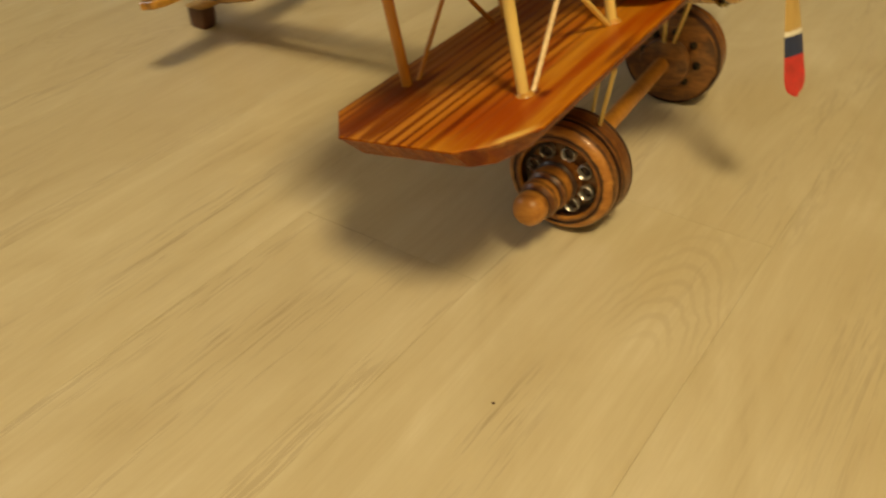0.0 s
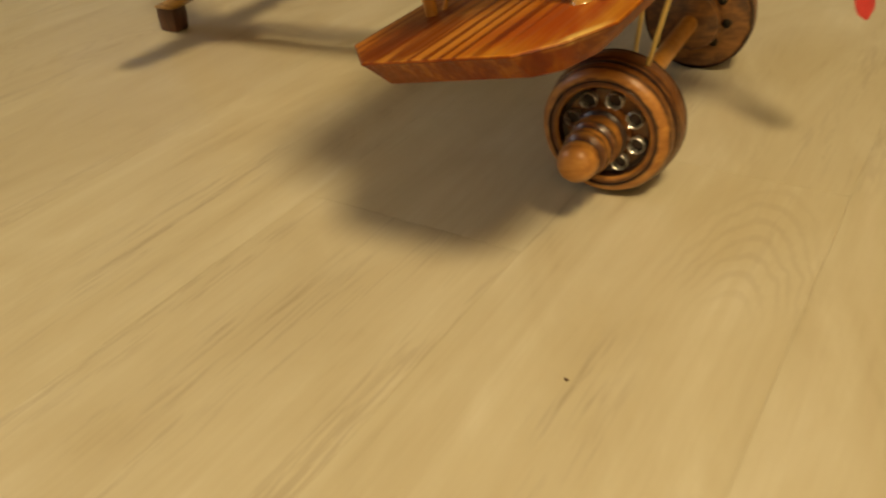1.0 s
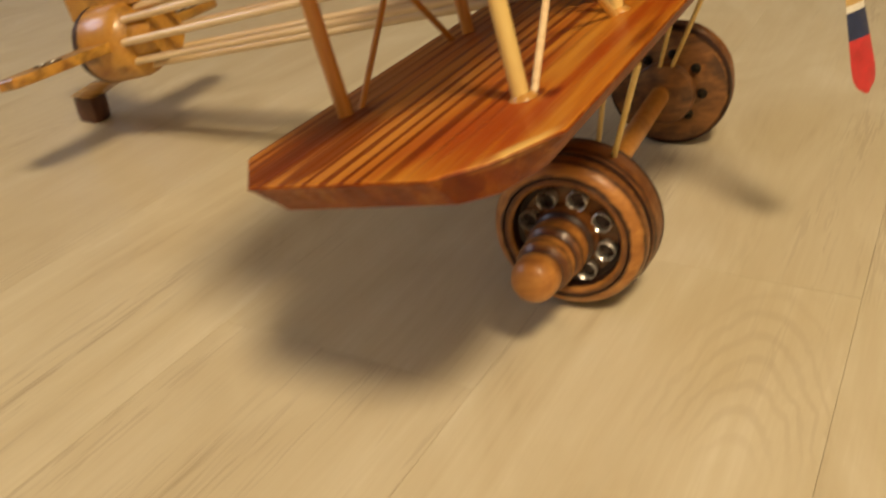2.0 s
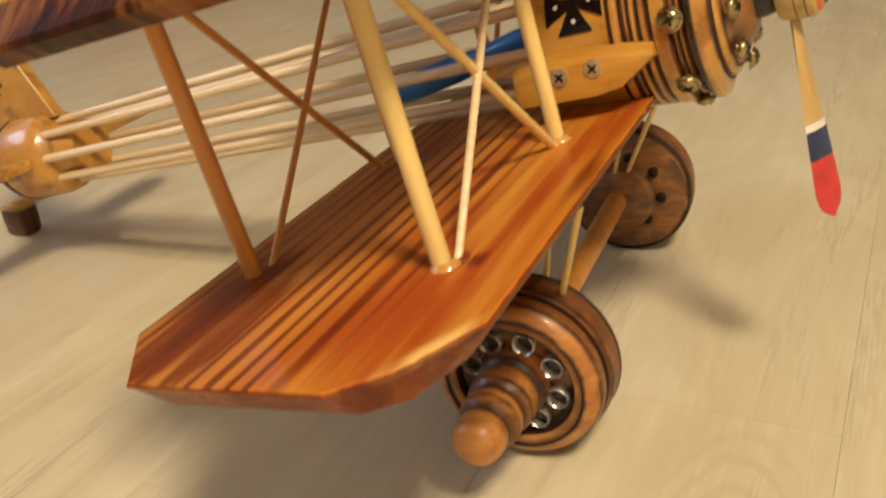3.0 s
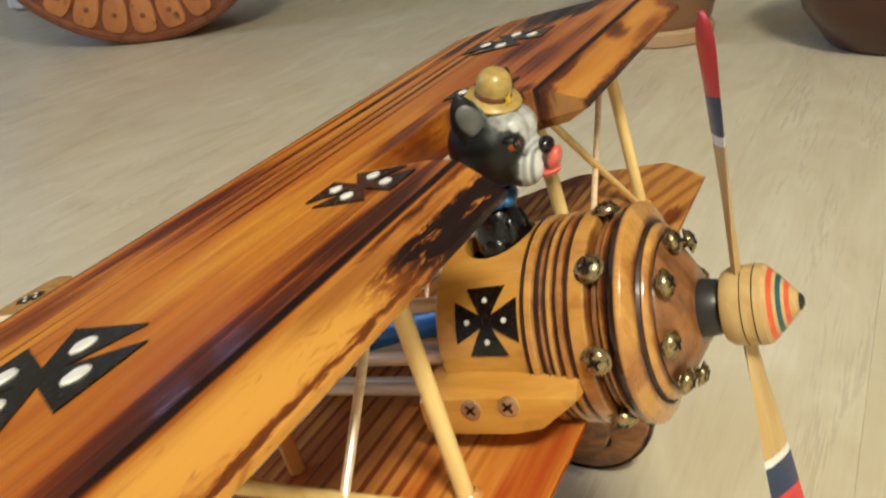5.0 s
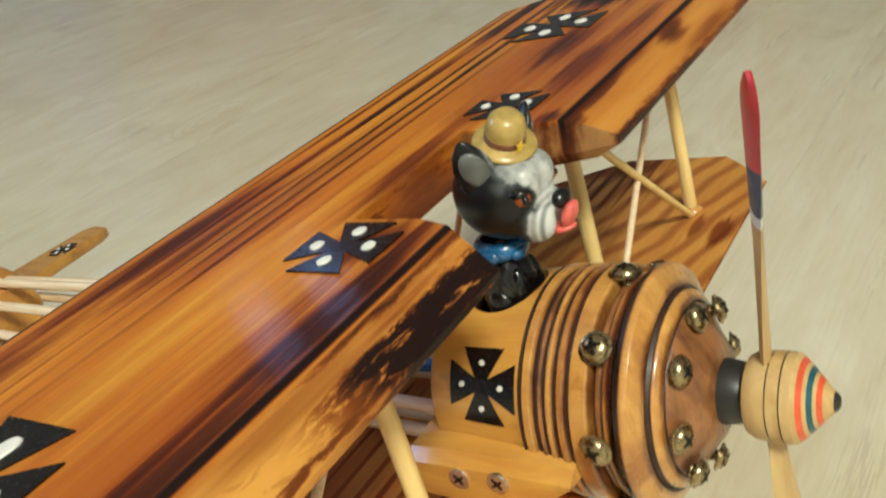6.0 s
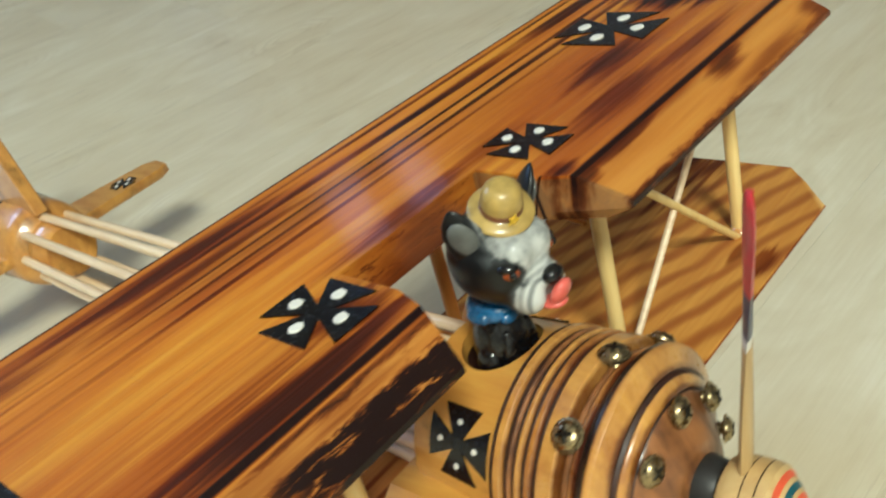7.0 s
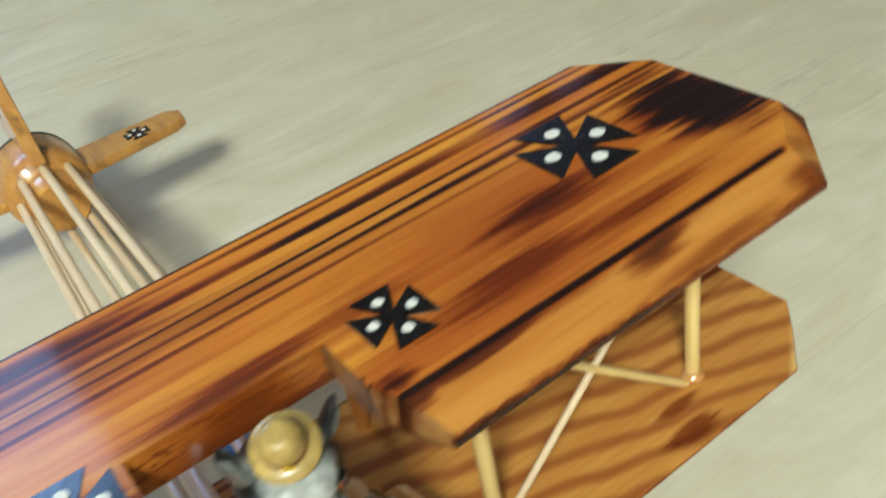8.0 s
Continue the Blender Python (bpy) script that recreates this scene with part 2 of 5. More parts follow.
    if bevel is None:
        side = grain(nt, place(nt, (150, 110, 40), (seed, 4, 4)), 1.0, 4, 0.6)
        dark = calc(nt, "MAXIMUM", dark, calc(nt, "MULTIPLY", span(nt, z, top - 0.0030, top - 0.0006, 1.0, 0.0), span(nt, side, 0.42, 0.62, 0.35, 0.8)))
        rim = calc(nt, "MULTIPLY", span(nt, calc(nt, "ABSOLUTE", calc(nt, "ADD", z, 0.0012)), 0.0004, 0.0012, 0.8, 0.0), span(nt, side, 0.30, 0.60, 0.35, 1.0))
        dark = calc(nt, "MAXIMUM", dark, rim)
    dark = calc(nt, "MULTIPLY", dark, span(nt, fine, 0.2, 0.6, 0.8, 1.0))
    tone = toasted(nt, span(nt, dark, 0.0, 0.50), ground, (0.38, 0.21, 0.15))
    tone = blend(nt, span(nt, dark, char[0], char[1]), tone, CHAR)
    b.inputs["Specular IOR Level"].default_value = 0.12
    nt.links.new(tone, b.inputs["Base Color"])
    nt.links.new(span(nt, hair, 0.3, 0.7, 0.07, 0.14), b.inputs["Coat Roughness"])
    nt.links.new(span(nt, fine, 0.3, 0.7, 0.32, 0.46), b.inputs["Roughness"])
    bump(nt, b, calc(nt, "ADD", calc(nt, "ADD", fine, calc(nt, "MULTIPLY", edge, 0.8)), calc(nt, "MULTIPLY", rings, 0.4)), 0.28, 0.0005)
    ripple = nt.nodes.new("ShaderNodeBump")
    ripple.inputs["Strength"].default_value, ripple.inputs["Distance"].default_value = 0.16, 0.0006
    nt.links.new(calc(nt, "ADD", edge, calc(nt, "MULTIPLY", grain(nt, place(nt, (240, 120, 240), (seed, 1, 1)), 1.0, 3), 0.6)), ripple.inputs["Height"])
    nt.links.new(ripple.outputs["Normal"], b.inputs["Coat Normal"])
    return m


# marks: centre x, centre y, half-lengths and depth of each burn, one lower mark being painted shade
UPPER_MARKS = ((0.010, -0.078, 0.011, 0.055, 0.66), (0.012, -0.150, 0.008, 0.075, 0.62), (0.004, -0.046, 0.016, 0.016, 0.55), (0.012, 0.036, 0.004, 0.008, 0.7), (-0.028, 0.206, 0.026, 0.024, 1.15), (-0.022, 0.122, 0.009, 0.030, 0.62),
               (-0.002, 0.094, 0.009, 0.034, 0.47), (0.004, 0.140, 0.007, 0.040, 0.46), (-0.024, 0.045, 0.010, 0.022, 0.3), (0.022, -0.110, 0.004, 0.034, 0.35), (-0.040, -0.229, 0.034, 0.009, 0.6),
               (0.0185, 0.038, 0.0035, 0.006, 0.62), (0.018, 0.062, 0.003, 0.022, 0.6), (0.028, 0.230, 0.016, 0.006, 0.8), (0.030, 0.150, 0.004, 0.034, 0.35), (0.022, 0.128, 0.004, 0.016, 0.6), (0.030, 0.196, 0.008, 0.012, 0.45), (0.010, 0.226, 0.022, 0.008, 0.65), (-0.050, 0.228, 0.026, 0.007, 0.5), (-0.022, 0.000, 0.009, 0.036, 0.52), (-0.004, -0.0345, 0.020, 0.004, 0.25), (-0.060, -0.010, 0.008, 0.070, 0.35), (-0.081, -0.050, 0.005, 0.050, 0.62), (-0.068, -0.040, 0.004, 0.050, 0.55), (-0.075, -0.140, 0.010, 0.050, 0.5))
# the mark at (-0.070, -0.045) puts the fuselage's shade into the lower wing's colour
LOWER_MARKS = ((-0.072, -0.190, 0.012, 0.040, 0.85), (-0.055, -0.204, 0.006, 0.030, 0.7), (-0.082, -0.120, 0.010, 0.070, 0.25), (0.024, -0.110, 0.004, 0.026, 0.45), (-0.060, 0.222, 0.030, 0.014, 0.55), (-0.082, 0.190, 0.010, 0.040, 0.5),
               (0.020, 0.148, 0.005, 0.013, 0.75), (0.008, 0.152, 0.003, 0.009, 0.5), (0.004, -0.167, 0.006, 0.006, 0.8), (-0.070, -0.045, 0.030, 0.034, 0.3), (-0.070, -0.110, 0.028, 0.150, 0.10))
LOWER_REDS = ((0.004, -0.192, 0.018, 0.036, 1.0), (0.012, -0.105, 0.006, 0.060, 1.0), (-0.008, -0.150, 0.004, 0.050, 0.9), (-0.014, -0.205, 0.012, 0.022, 0.8), (-0.030, -0.110, 0.006, 0.050, 0.5), (0.022, -0.060, 0.004, 0.030, 0.7))
UPPER_REDS = ((-0.036, 0.110, 0.030, 0.085, 0.82), (0.000, 0.120, 0.016, 0.090, 0.95), (-0.022, -0.160, 0.030, 0.070, 0.6), (-0.006, 0.072, 0.016, 0.040, 0.7), (0.000, -0.145, 0.016, 0.085, 0.85), (0.004, -0.070, 0.016, 0.050, 0.5), (-0.012, 0.120, 0.020, 0.080, 0.85), (0.004, 0.180, 0.012, 0.030, 0.4))
upper_wood = scorched_wing("scorched_pine_upper", 2.0, (0.65, 0.315, 0.026), (0.51, 0.180, 0.011), (0.34, 0.088, 0.006), (0.17, 0.050, 0.008), -0.060, -0.026, 0.86, 0.4, UPPER_MARKS, UPPER_REDS, -0.0905, 0.1012, 0.0170, 0.72, 0.32, 2.6)
lower_wood = scorched_wing("scorched_pine_lower", 9.0, (0.61, 0.272, 0.040), (0.49, 0.166, 0.019), (0.37, 0.068, 0.009), (0.24, 0.076, 0.016), -0.028, 0.012, 0.62, 0.2, LOWER_MARKS, LOWER_REDS, -0.0945, 0.0, None, 0.68, 0.09, 0.8, (0.6, 1.3), 0.0078, 0.05)


def plain_wood(name, light, dark, scale, burn=0.0, rough=0.4, coat=0.4):
    """Small turned or sawn pieces; grain is drawn in each piece's own place, varied from piece to piece."""
    m, nt, b = blank(name, rough, coat=coat)
    off, rnd = any_offset(nt)
    v = place(nt, scale, off)
    g = grain(nt, v, 1.0, 4, 0.6, 0.3)
    g2 = grain(nt, place(nt, (46, 46, 46), off), 1.0, 4)
    tone = ramp(nt, g, [(0.30, dark), (0.62, light)])
    tone = blend(nt, calc(nt, "MULTIPLY", span(nt, rnd, 0.0, 1.0), 0.3), tone, tuple(c * 0.75 for c in light))
    if burn:
        scorch = span(nt, g2, 0.64 - 0.22 * burn, 0.80 - 0.12 * burn, 0.0, 0.85)
        tone = blend(nt, scorch, tone, (0.05, 0.018, 0.008))
    nt.links.new(tone, b.inputs["Base Color"])
    nt.links.new(span(nt, g, 0.3, 0.7, rough + 0.08, rough - 0.06), b.inputs["Roughness"])
    bump(nt, b, g, 0.15, 0.0003)
    return m


body_wood = plain_wood("varnished_pine", (0.60, 0.325, 0.052), (0.47, 0.205, 0.028), (22, 160, 160), 0.25, 0.34, 0.7)


def turned_wood(name, light, dark, burnt_at, seed):
    """Turned pine on the fuselage axis, toasted in uneven bands beside each joint."""
    m, nt, b = blank(name, 0.3, coat=0.75)
    x, y, z = axes(nt, place(nt))
    g = grain(nt, place(nt, (70, 150, 60), (seed, 0, 0)), 1.0, 4, 0.6, 0.3)
    fine = grain(nt, place(nt, (90, 700, 260), (seed, 4, 0)), 1.0, 3)
    n = grain(nt, place(nt, (34, 34, 34), (seed, 1, 2)), 1.0, 4, 0.6)
    tone = ramp(nt, calc(nt, "ADD", calc(nt, "MULTIPLY", g, 0.72), calc(nt, "MULTIPLY", fine, 0.28)), [(0.30, dark), (0.62, light)])
    wander = calc(nt, "ADD", x, calc(nt, "MULTIPLY", calc(nt, "SUBTRACT", n, 0.5), 0.0016))
    for at, reach, depth in burnt_at:
        near = span(nt, calc(nt, "ABSOLUTE", calc(nt, "SUBTRACT", wander, at)), reach * 0.25, reach, depth, 0.0)
        tone = toasted(nt, calc(nt, "MULTIPLY", near, span(nt, n, 0.34, 0.58, 0.55, 1.0)), tone, (0.20, 0.095, 0.060))
    tone = toasted(nt, span(nt, n, 0.50, 0.68, 0.0, 0.75), tone, (0.52, 0.33, 0.22))
    nt.links.new(tone, b.inputs["Base Color"])
    nt.links.new(span(nt, fine, 0.3, 0.7, 0.38, 0.26), b.inputs["Roughness"])
    bump(nt, b, fine, 0.14, 0.0003)
    return m


JOINTS = ((0.0189, 0.0016, 0.9), (0.0240, 0.0023, 0.95), (0.0267, 0.0015, 0.95), (0.0302, 0.0016, 0.95), (0.0342, 0.0018, 0.95), (0.0414, 0.0014, 0.9), (0.0438, 0.0010, 0.8), (0.0464, 0.0016, 0.95), (0.0496, 0.0016, 1.0), (0.0556, 0.0014, 0.95), (0.0590, 0.0010, 0.9))
disc_wood = turned_wood("turned_pine", (0.58, 0.315, 0.066), (0.36, 0.150, 0.026), JOINTS, 1.0)
amber_disc = turned_wood("turned_amber_pine", (0.45, 0.205, 0.040), (0.26, 0.098, 0.018), JOINTS, 5.0)
nose_wood = plain_wood("scorched_turned_pine", (0.29, 0.122, 0.034), (0.09, 0.033, 0.010), (60, 190, 60), 0.75, 0.4, 0.5)


def wheel_material():
    """Turned and torched wheel wood in the wheel's own axes: the turning runs round z."""
    m, nt, b = blank("scorched_wheel_pine", 0.42, coat=0.16)
    x, y, z = axes(nt, place(nt))
    r = calc(nt, "SQRT", calc(nt, "ADD", calc(nt, "MULTIPLY", x, x), calc(nt, "MULTIPLY", y, y)))
    g = grain(nt, place(nt, (24, 160, 160)), 1.0, 3, 0.5, 0.1)
    n = grain(nt, place(nt, (90, 90, 90)), 1.0, 4, 0.6)
    fine = grain(nt, place(nt, (90, 520, 520)), 1.0, 3)
    tone = ramp(nt, calc(nt, "ADD", calc(nt, "MULTIPLY", g, 0.7), calc(nt, "MULTIPLY", fine, 0.3)), [(0.25, (0.21, 0.072, 0.018)), (0.48, (0.41, 0.168, 0.038)), (0.70, (0.56, 0.275, 0.072))])
    s = calc(nt, "ADD", calc(nt, "SUBTRACT", r, calc(nt, "MULTIPLY", z, 0.8)), calc(nt, "MULTIPLY", calc(nt, "SUBTRACT", n, 0.5), 0.004))
    turned = calc(nt, "SINE", calc(nt, "MULTIPLY", s, 2 * math.pi / 0.0094))
    scorch = calc(nt, "MULTIPLY", span(nt, turned, 0.45, 1.0), span(nt, g, 0.35, 0.62, 0.9, 0.5))
    scorch = calc(nt, "MULTIPLY", scorch, span(nt, r, 0.009, 0.013))
    tone = blend(nt, scorch, tone, (0.045, 0.016, 0.008))
    for at, reach in ((0.0375, 0.0034), (0.0285, 0.0030), (0.0150, 0.0022)):
        burn = span(nt, calc(nt, "ABSOLUTE", calc(nt, "SUBTRACT", calc(nt, "ADD", r, calc(nt, "MULTIPLY", calc(nt, "SUBTRACT", n, 0.5), 0.004)), at)), 0.0002, reach, 0.85, 0.0)
        tone = toasted(nt, burn, tone, (0.22, 0.14, 0.10))
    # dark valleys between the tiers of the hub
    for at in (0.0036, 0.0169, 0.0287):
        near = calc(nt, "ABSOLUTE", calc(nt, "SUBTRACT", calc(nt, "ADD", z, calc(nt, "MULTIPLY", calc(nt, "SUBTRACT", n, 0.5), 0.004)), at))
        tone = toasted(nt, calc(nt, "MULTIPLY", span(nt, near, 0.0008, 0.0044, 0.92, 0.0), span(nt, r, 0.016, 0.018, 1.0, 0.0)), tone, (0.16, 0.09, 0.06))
    nt.links.new(tone, b.inputs["Base Color"])
    nt.links.new(span(nt, g, 0.3, 0.7, 0.46, 0.34), b.inputs["Roughness"])
    bump(nt, b, fine, 0.2, 0.0003)
    return m


wheel_wood = wheel_material()
char_wood = plain_wood("charred_wood", (0.042, 0.014, 0.007), (0.012, 0.005, 0.004), (90, 90, 90), 0, 0.5, 0.12)
burnt_gloss = plain_wood("varnished_char", (0.016, 0.008, 0.006), (0.006, 0.004, 0.003), (90, 90, 90), 0, 0.3, 0.8)
foot_wood = plain_wood("dark_scorched_pine", (0.11, 0.036, 0.013), (0.04, 0.013, 0.006), (90, 90, 40), 0, 0.5, 0.2)
dowel_wood = plain_wood("pale_dowel", (0.84, 0.64, 0.25), (0.72, 0.49, 0.16), (260, 260, 12), 0.0, 0.42, 0.3)
tan_dowel = plain_wood("amber_dowel", (0.637, 0.283, 0.050), (0.460, 0.177, 0.031), (260, 260, 12), 0.0, 0.4, 0.4)
stick_wood = plain_wood("bamboo_stick", (0.84, 0.68, 0.44), (0.66, 0.46, 0.25), (16, 400, 400), 0.0, 0.34, 0.5)
tail_wood = plain_wood("amber_pine", (0.60, 0.315, 0.055), (0.38, 0.155, 0.026), (40, 120, 60), 0.5, 0.36, 0.6)
blade_wood = plain_wood("bare_lime", (0.58, 0.41, 0.17), (0.46, 0.29, 0.10), (200, 200, 20), 0.0, 0.5, 0.2)


def paint(name, colour, rough=0.35, coat=0.3, vary=0.25, scale=180.0):
    m, nt, b = blank(name, rough, coat=coat)
    g = grain(nt, place(nt), scale, 4)
    g2 = grain(nt, place(nt), scale * 0.2, 3)
    f = calc(nt, "ADD", calc(nt, "MULTIPLY", g, 0.6), calc(nt, "MULTIPLY", g2, 0.4))
    nt.links.new(ramp(nt, f, [(0.35, tuple(c * (1 - vary) for c in colour)), (0.65, tuple(min(1, c * (1 + vary)) for c in colour))]), b.inputs["Base Color"])
    nt.links.new(span(nt, g, 0.3, 0.7, rough - 0.08, rough + 0.1), b.inputs["Roughness"])
    bump(nt, b, g, 0.12, 0.0002)
    return m


def metal(name, colour, rough):
    m, nt, b = blank(name, rough, 1.0)
    g = grain(nt, place(nt), 500.0, 3)
    nt.links.new(ramp(nt, g, [(0.3, tuple(c * 0.7 for c in colour)), (0.7, colour)]), b.inputs["Base Color"])
    nt.links.new(span(nt, g, 0.3, 0.7, rough - 0.06, rough + 0.1), b.inputs["Roughness"])
    return m


black_paint = paint("black_paint", (0.0035, 0.0035, 0.0042), 0.2, 0.15, 0.35, 620)
white_paint = paint("white_paint", (0.74, 0.72, 0.66), 0.45, 0.1, 0.1, 400)
red_paint = paint("red_paint", (0.55, 0.035, 0.04), 0.4, 0.2)
navy_paint = paint("navy_paint", (0.02, 0.035, 0.10), 0.4, 0.2)
teal_paint = paint("teal_paint", (0.018, 0.085, 0.11), 0.4, 0.2)
orange_paint = paint("orange_red_paint", (0.60, 0.09, 0.03), 0.4, 0.2)
black_plastic = paint("black_plastic", (0.016, 0.015, 0.015), 0.38, 0.0, 0.2, 120)
blue_plastic = paint("blue_plastic", (0.012, 0.16, 0.52), 0.38, 0.2, 0.12, 60)
grey_plastic = paint("grey_plastic", (0.33, 0.34, 0.36), 0.4, 0.1, 0.12, 80)
brass = metal("brassed_steel", (0.44, 0.355, 0.19), 0.24)
steel = metal("bright_steel", (0.86, 0.86, 0.84), 0.36)
eyelet_steel = metal("white_metal", (0.80, 0.79, 0.76), 0.30)
eyelet_steel.node_tree.nodes["Principled BSDF"].inputs["Metallic"].default_value = 0.85
glue = paint("dried_glue", (0.52, 0.27, 0.07), 0.25, 0.5, 0.2, 300)
dark_steel = metal("dark_recess", (0.05, 0.045, 0.035), 0.5)


def floor_material():
    """Bleached oak laminate; boards run along y, each with its own cut of the grain."""
    m, nt, b = blank("bleached_oak_laminate", 0.42)
    off, rnd = any_offset(nt)
    long = grain(nt, place(nt, (34, 2.0, 1), off), 1.0, 5, 0.66, 1.6)
    fine = grain(nt, place(nt, (260, 11, 1), off), 1.0, 4, 0.65, 0.4)
    cloud = grain(nt, place(nt, (15, 5.5, 1), off), 1.0, 4, 0.55, 1.8)
    patch = span(nt, grain(nt, place(nt, (6, 2.5, 1), off), 1.0, 2), 0.42, 0.60)
    pores = grain(nt, place(nt, (620, 34, 1), off), 1.0, 2)
    f = calc(nt, "ADD", calc(nt, "MULTIPLY", long, 0.28), calc(nt, "ADD", calc(nt, "MULTIPLY", fine, 0.24), calc(nt, "MULTIPLY", cloud, 0.48)))
    tone = ramp(nt, f, [(0.30, (0.45, 0.380, 0.246)), (0.42, (0.575, 0.510, 0.355)), (0.54, (0.630, 0.574, 0.420)), (0.66, (0.70, 0.654, 0.512))])
    where = nt.nodes.new("ShaderNodeNewGeometry")
    wx, wy, _ = axes(nt, where.outputs["Position"])
    knots = nt.nodes.new("ShaderNodeTexVoronoi")
    nt.links.new(place(nt, (4.2, 1.3, 1), off), knots.inputs["Vector"])
    warp = calc(nt, "ADD", knots.outputs["Distance"], calc(nt, "MULTIPLY", calc(nt, "ADD", long, cloud), 0.22))
    ringy = calc(nt, "SINE", calc(nt, "MULTIPLY", warp, 75.0))
    rare = span(nt, grain(nt, place(nt, (5.5, 1.6, 1), off), 1.0, 1), 0.55, 0.68)
    rare = calc(nt, "MULTIPLY", rare, span(nt, calc(nt, "ABSOLUTE", calc(nt, "SUBTRACT", wx, 0.04)), 0.05, 0.08))
    arch = calc(nt, "MULTIPLY", calc(nt, "MULTIPLY", span(nt, ringy, -0.2, 1.0), rare), calc(nt, "MULTIPLY", span(nt, knots.outputs["Distance"], 0.30, 0.60, 0.5, 0.0), span(nt, knots.outputs["Distance"], 0.10, 0.24)))
    tone = blend(nt, calc(nt, "MULTIPLY", arch, calc(nt, "MULTIPLY", fine, 1.0)), tone, (0.38, 0.30, 0.19))
    streak = span(nt, calc(nt, "MULTIPLY", span(nt, long, 0.46, 0.68), span(nt, pores, 0.42, 0.58)), 0.08, 0.8, 0.0, 0.31)
    # strongly brushed stretches of the boards round the plane
    ragged = grain(nt, place(nt, (70, 9, 1), off), 1.0, 3, 0.6)
    for zone in ((-0.215, -0.230, 0.030, 0.130, 0.8), (-0.110, -0.270, 0.026, 0.070, 0.7), (0.040, -0.250, 0.020, 0.060, 0.8), (0.180, -0.120, 0.030, 0.110, 0.7)):
        near = smudge(nt, wx, wy, ragged, *zone)
        patch = calc(nt, "MAXIMUM", patch, near)
        streak = calc(nt, "MAXIMUM", streak, calc(nt, "MULTIPLY", calc(nt, "MULTIPLY", near, span(nt, fine, 0.45, 0.62)), span(nt, pores, 0.36, 0.56, 0.30, 0.80)))
    streak = calc(nt, "MULTIPLY", streak, patch)
    tone = blend(nt, streak, tone, (0.27, 0.20, 0.12))
    # one broad cathedral figure in the board under the nose
    du = calc(nt, "ADD", calc(nt, "SUBTRACT", wx, 0.074), calc(nt, "MULTIPLY", calc(nt, "SUBTRACT", grain(nt, place(nt, (60, 22, 1), off), 1.0, 3, 0.5), 0.5), 0.020))
    dv = calc(nt, "MULTIPLY", calc(nt, "ADD", wy, 0.210), 0.25)
    dd = calc(nt, "SQRT", calc(nt, "ADD", calc(nt, "MULTIPLY", du, du), calc(nt, "MULTIPLY", dv, dv)))
    loops = span(nt, calc(nt, "SINE", calc(nt, "MULTIPLY", dd, 2 * math.pi / 0.0044)), -0.2, 1.0)
    loops = calc(nt, "MULTIPLY", calc(nt, "MULTIPLY", loops, span(nt, dd, 0.034, 0.048, 0.27, 0.0)), calc(nt, "MULTIPLY", calc(nt, "MULTIPLY", span(nt, wx, 0.010, 0.030), calc(nt, "MULTIPLY", span(nt, wx, 0.106, 0.109, 1.0, 0.0), span(nt, wy, -0.180, -0.135))), span(nt, fine, 0.3, 0.6, 0.5, 1.0)))
    tone = blend(nt, loops, tone, (0.40, 0.325, 0.21))
    tone = blend(nt, span(nt, rnd, 0.0, 1.0, 0.0, 0.18), tone, (0.46, 0.39, 0.275))
    nt.links.new(tone, b.inputs["Base Color"])
    nt.links.new(span(nt, fine, 0.3, 0.7, 0.30, 0.44), b.inputs["Roughness"])
    bump(nt, b, calc(nt, "ADD", fine, pores), 0.14, 0.0004)
    return m


floor_wood = floor_material()
joint_dark = paint("joint_dust", (0.40, 0.33, 0.22), 0.8, 0.0)
wall_paint = paint("cream_wall_paint", (0.44, 0.42, 0.39), 0.8, 0.0, 0.05, 30)
ceiling_paint = paint("white_ceiling_paint", (0.78, 0.76, 0.72), 0.85, 0.0, 0.04, 20)
frame_paint = paint("white_window_frame", (0.74, 0.74, 0.72), 0.4, 0.1, 0.05, 40)
track_wood = plain_wood("carved_orange_wood", (0.52, 0.21, 0.06), (0.38, 0.13, 0.036), (30, 30, 8), 0.15, 0.5, 0.1)
track_dark = plain_wood("carved_brown_wood", (0.24, 0.075, 0.024), (0.15, 0.045, 0.016), (30, 30, 8), 0.2, 0.5, 0.1)
pot_brown = paint("brown_glaze", (0.22, 0.115, 0.055), 0.45, 0.2, 0.15, 14)
pot_band = paint("pinkish_clay", (0.42, 0.28, 0.16), 0.6, 0.0, 0.12, 14)
pot_dark = paint("dark_red_glaze", (0.055, 0.014, 0.006), 0.4, 0.4, 0.25, 12)
white_gloss = paint("white_lacquer", (0.78, 0.78, 0.77), 0.3, 0.3, 0.04, 30)


def glow_material(name, colour, strength):
    m, nt, b = blank(name, 0.6)
    b.inputs["Base Color"].default_value = (*colour, 1)
    b.inputs["Emission Color"].default_value = (*colour, 1)
    b.inputs["Emission Strength"].default_value = strength
    return m


shade_glow = glow_material("lit_opal_shade", (1.0, 0.84, 0.60), 6.0)
m_glass, _, b_glass = blank("window_glass", 0.02)
b_glass.inputs["Transmission Weight"].default_value = 1.0
b_glass.inputs["IOR"].default_value = 1.45


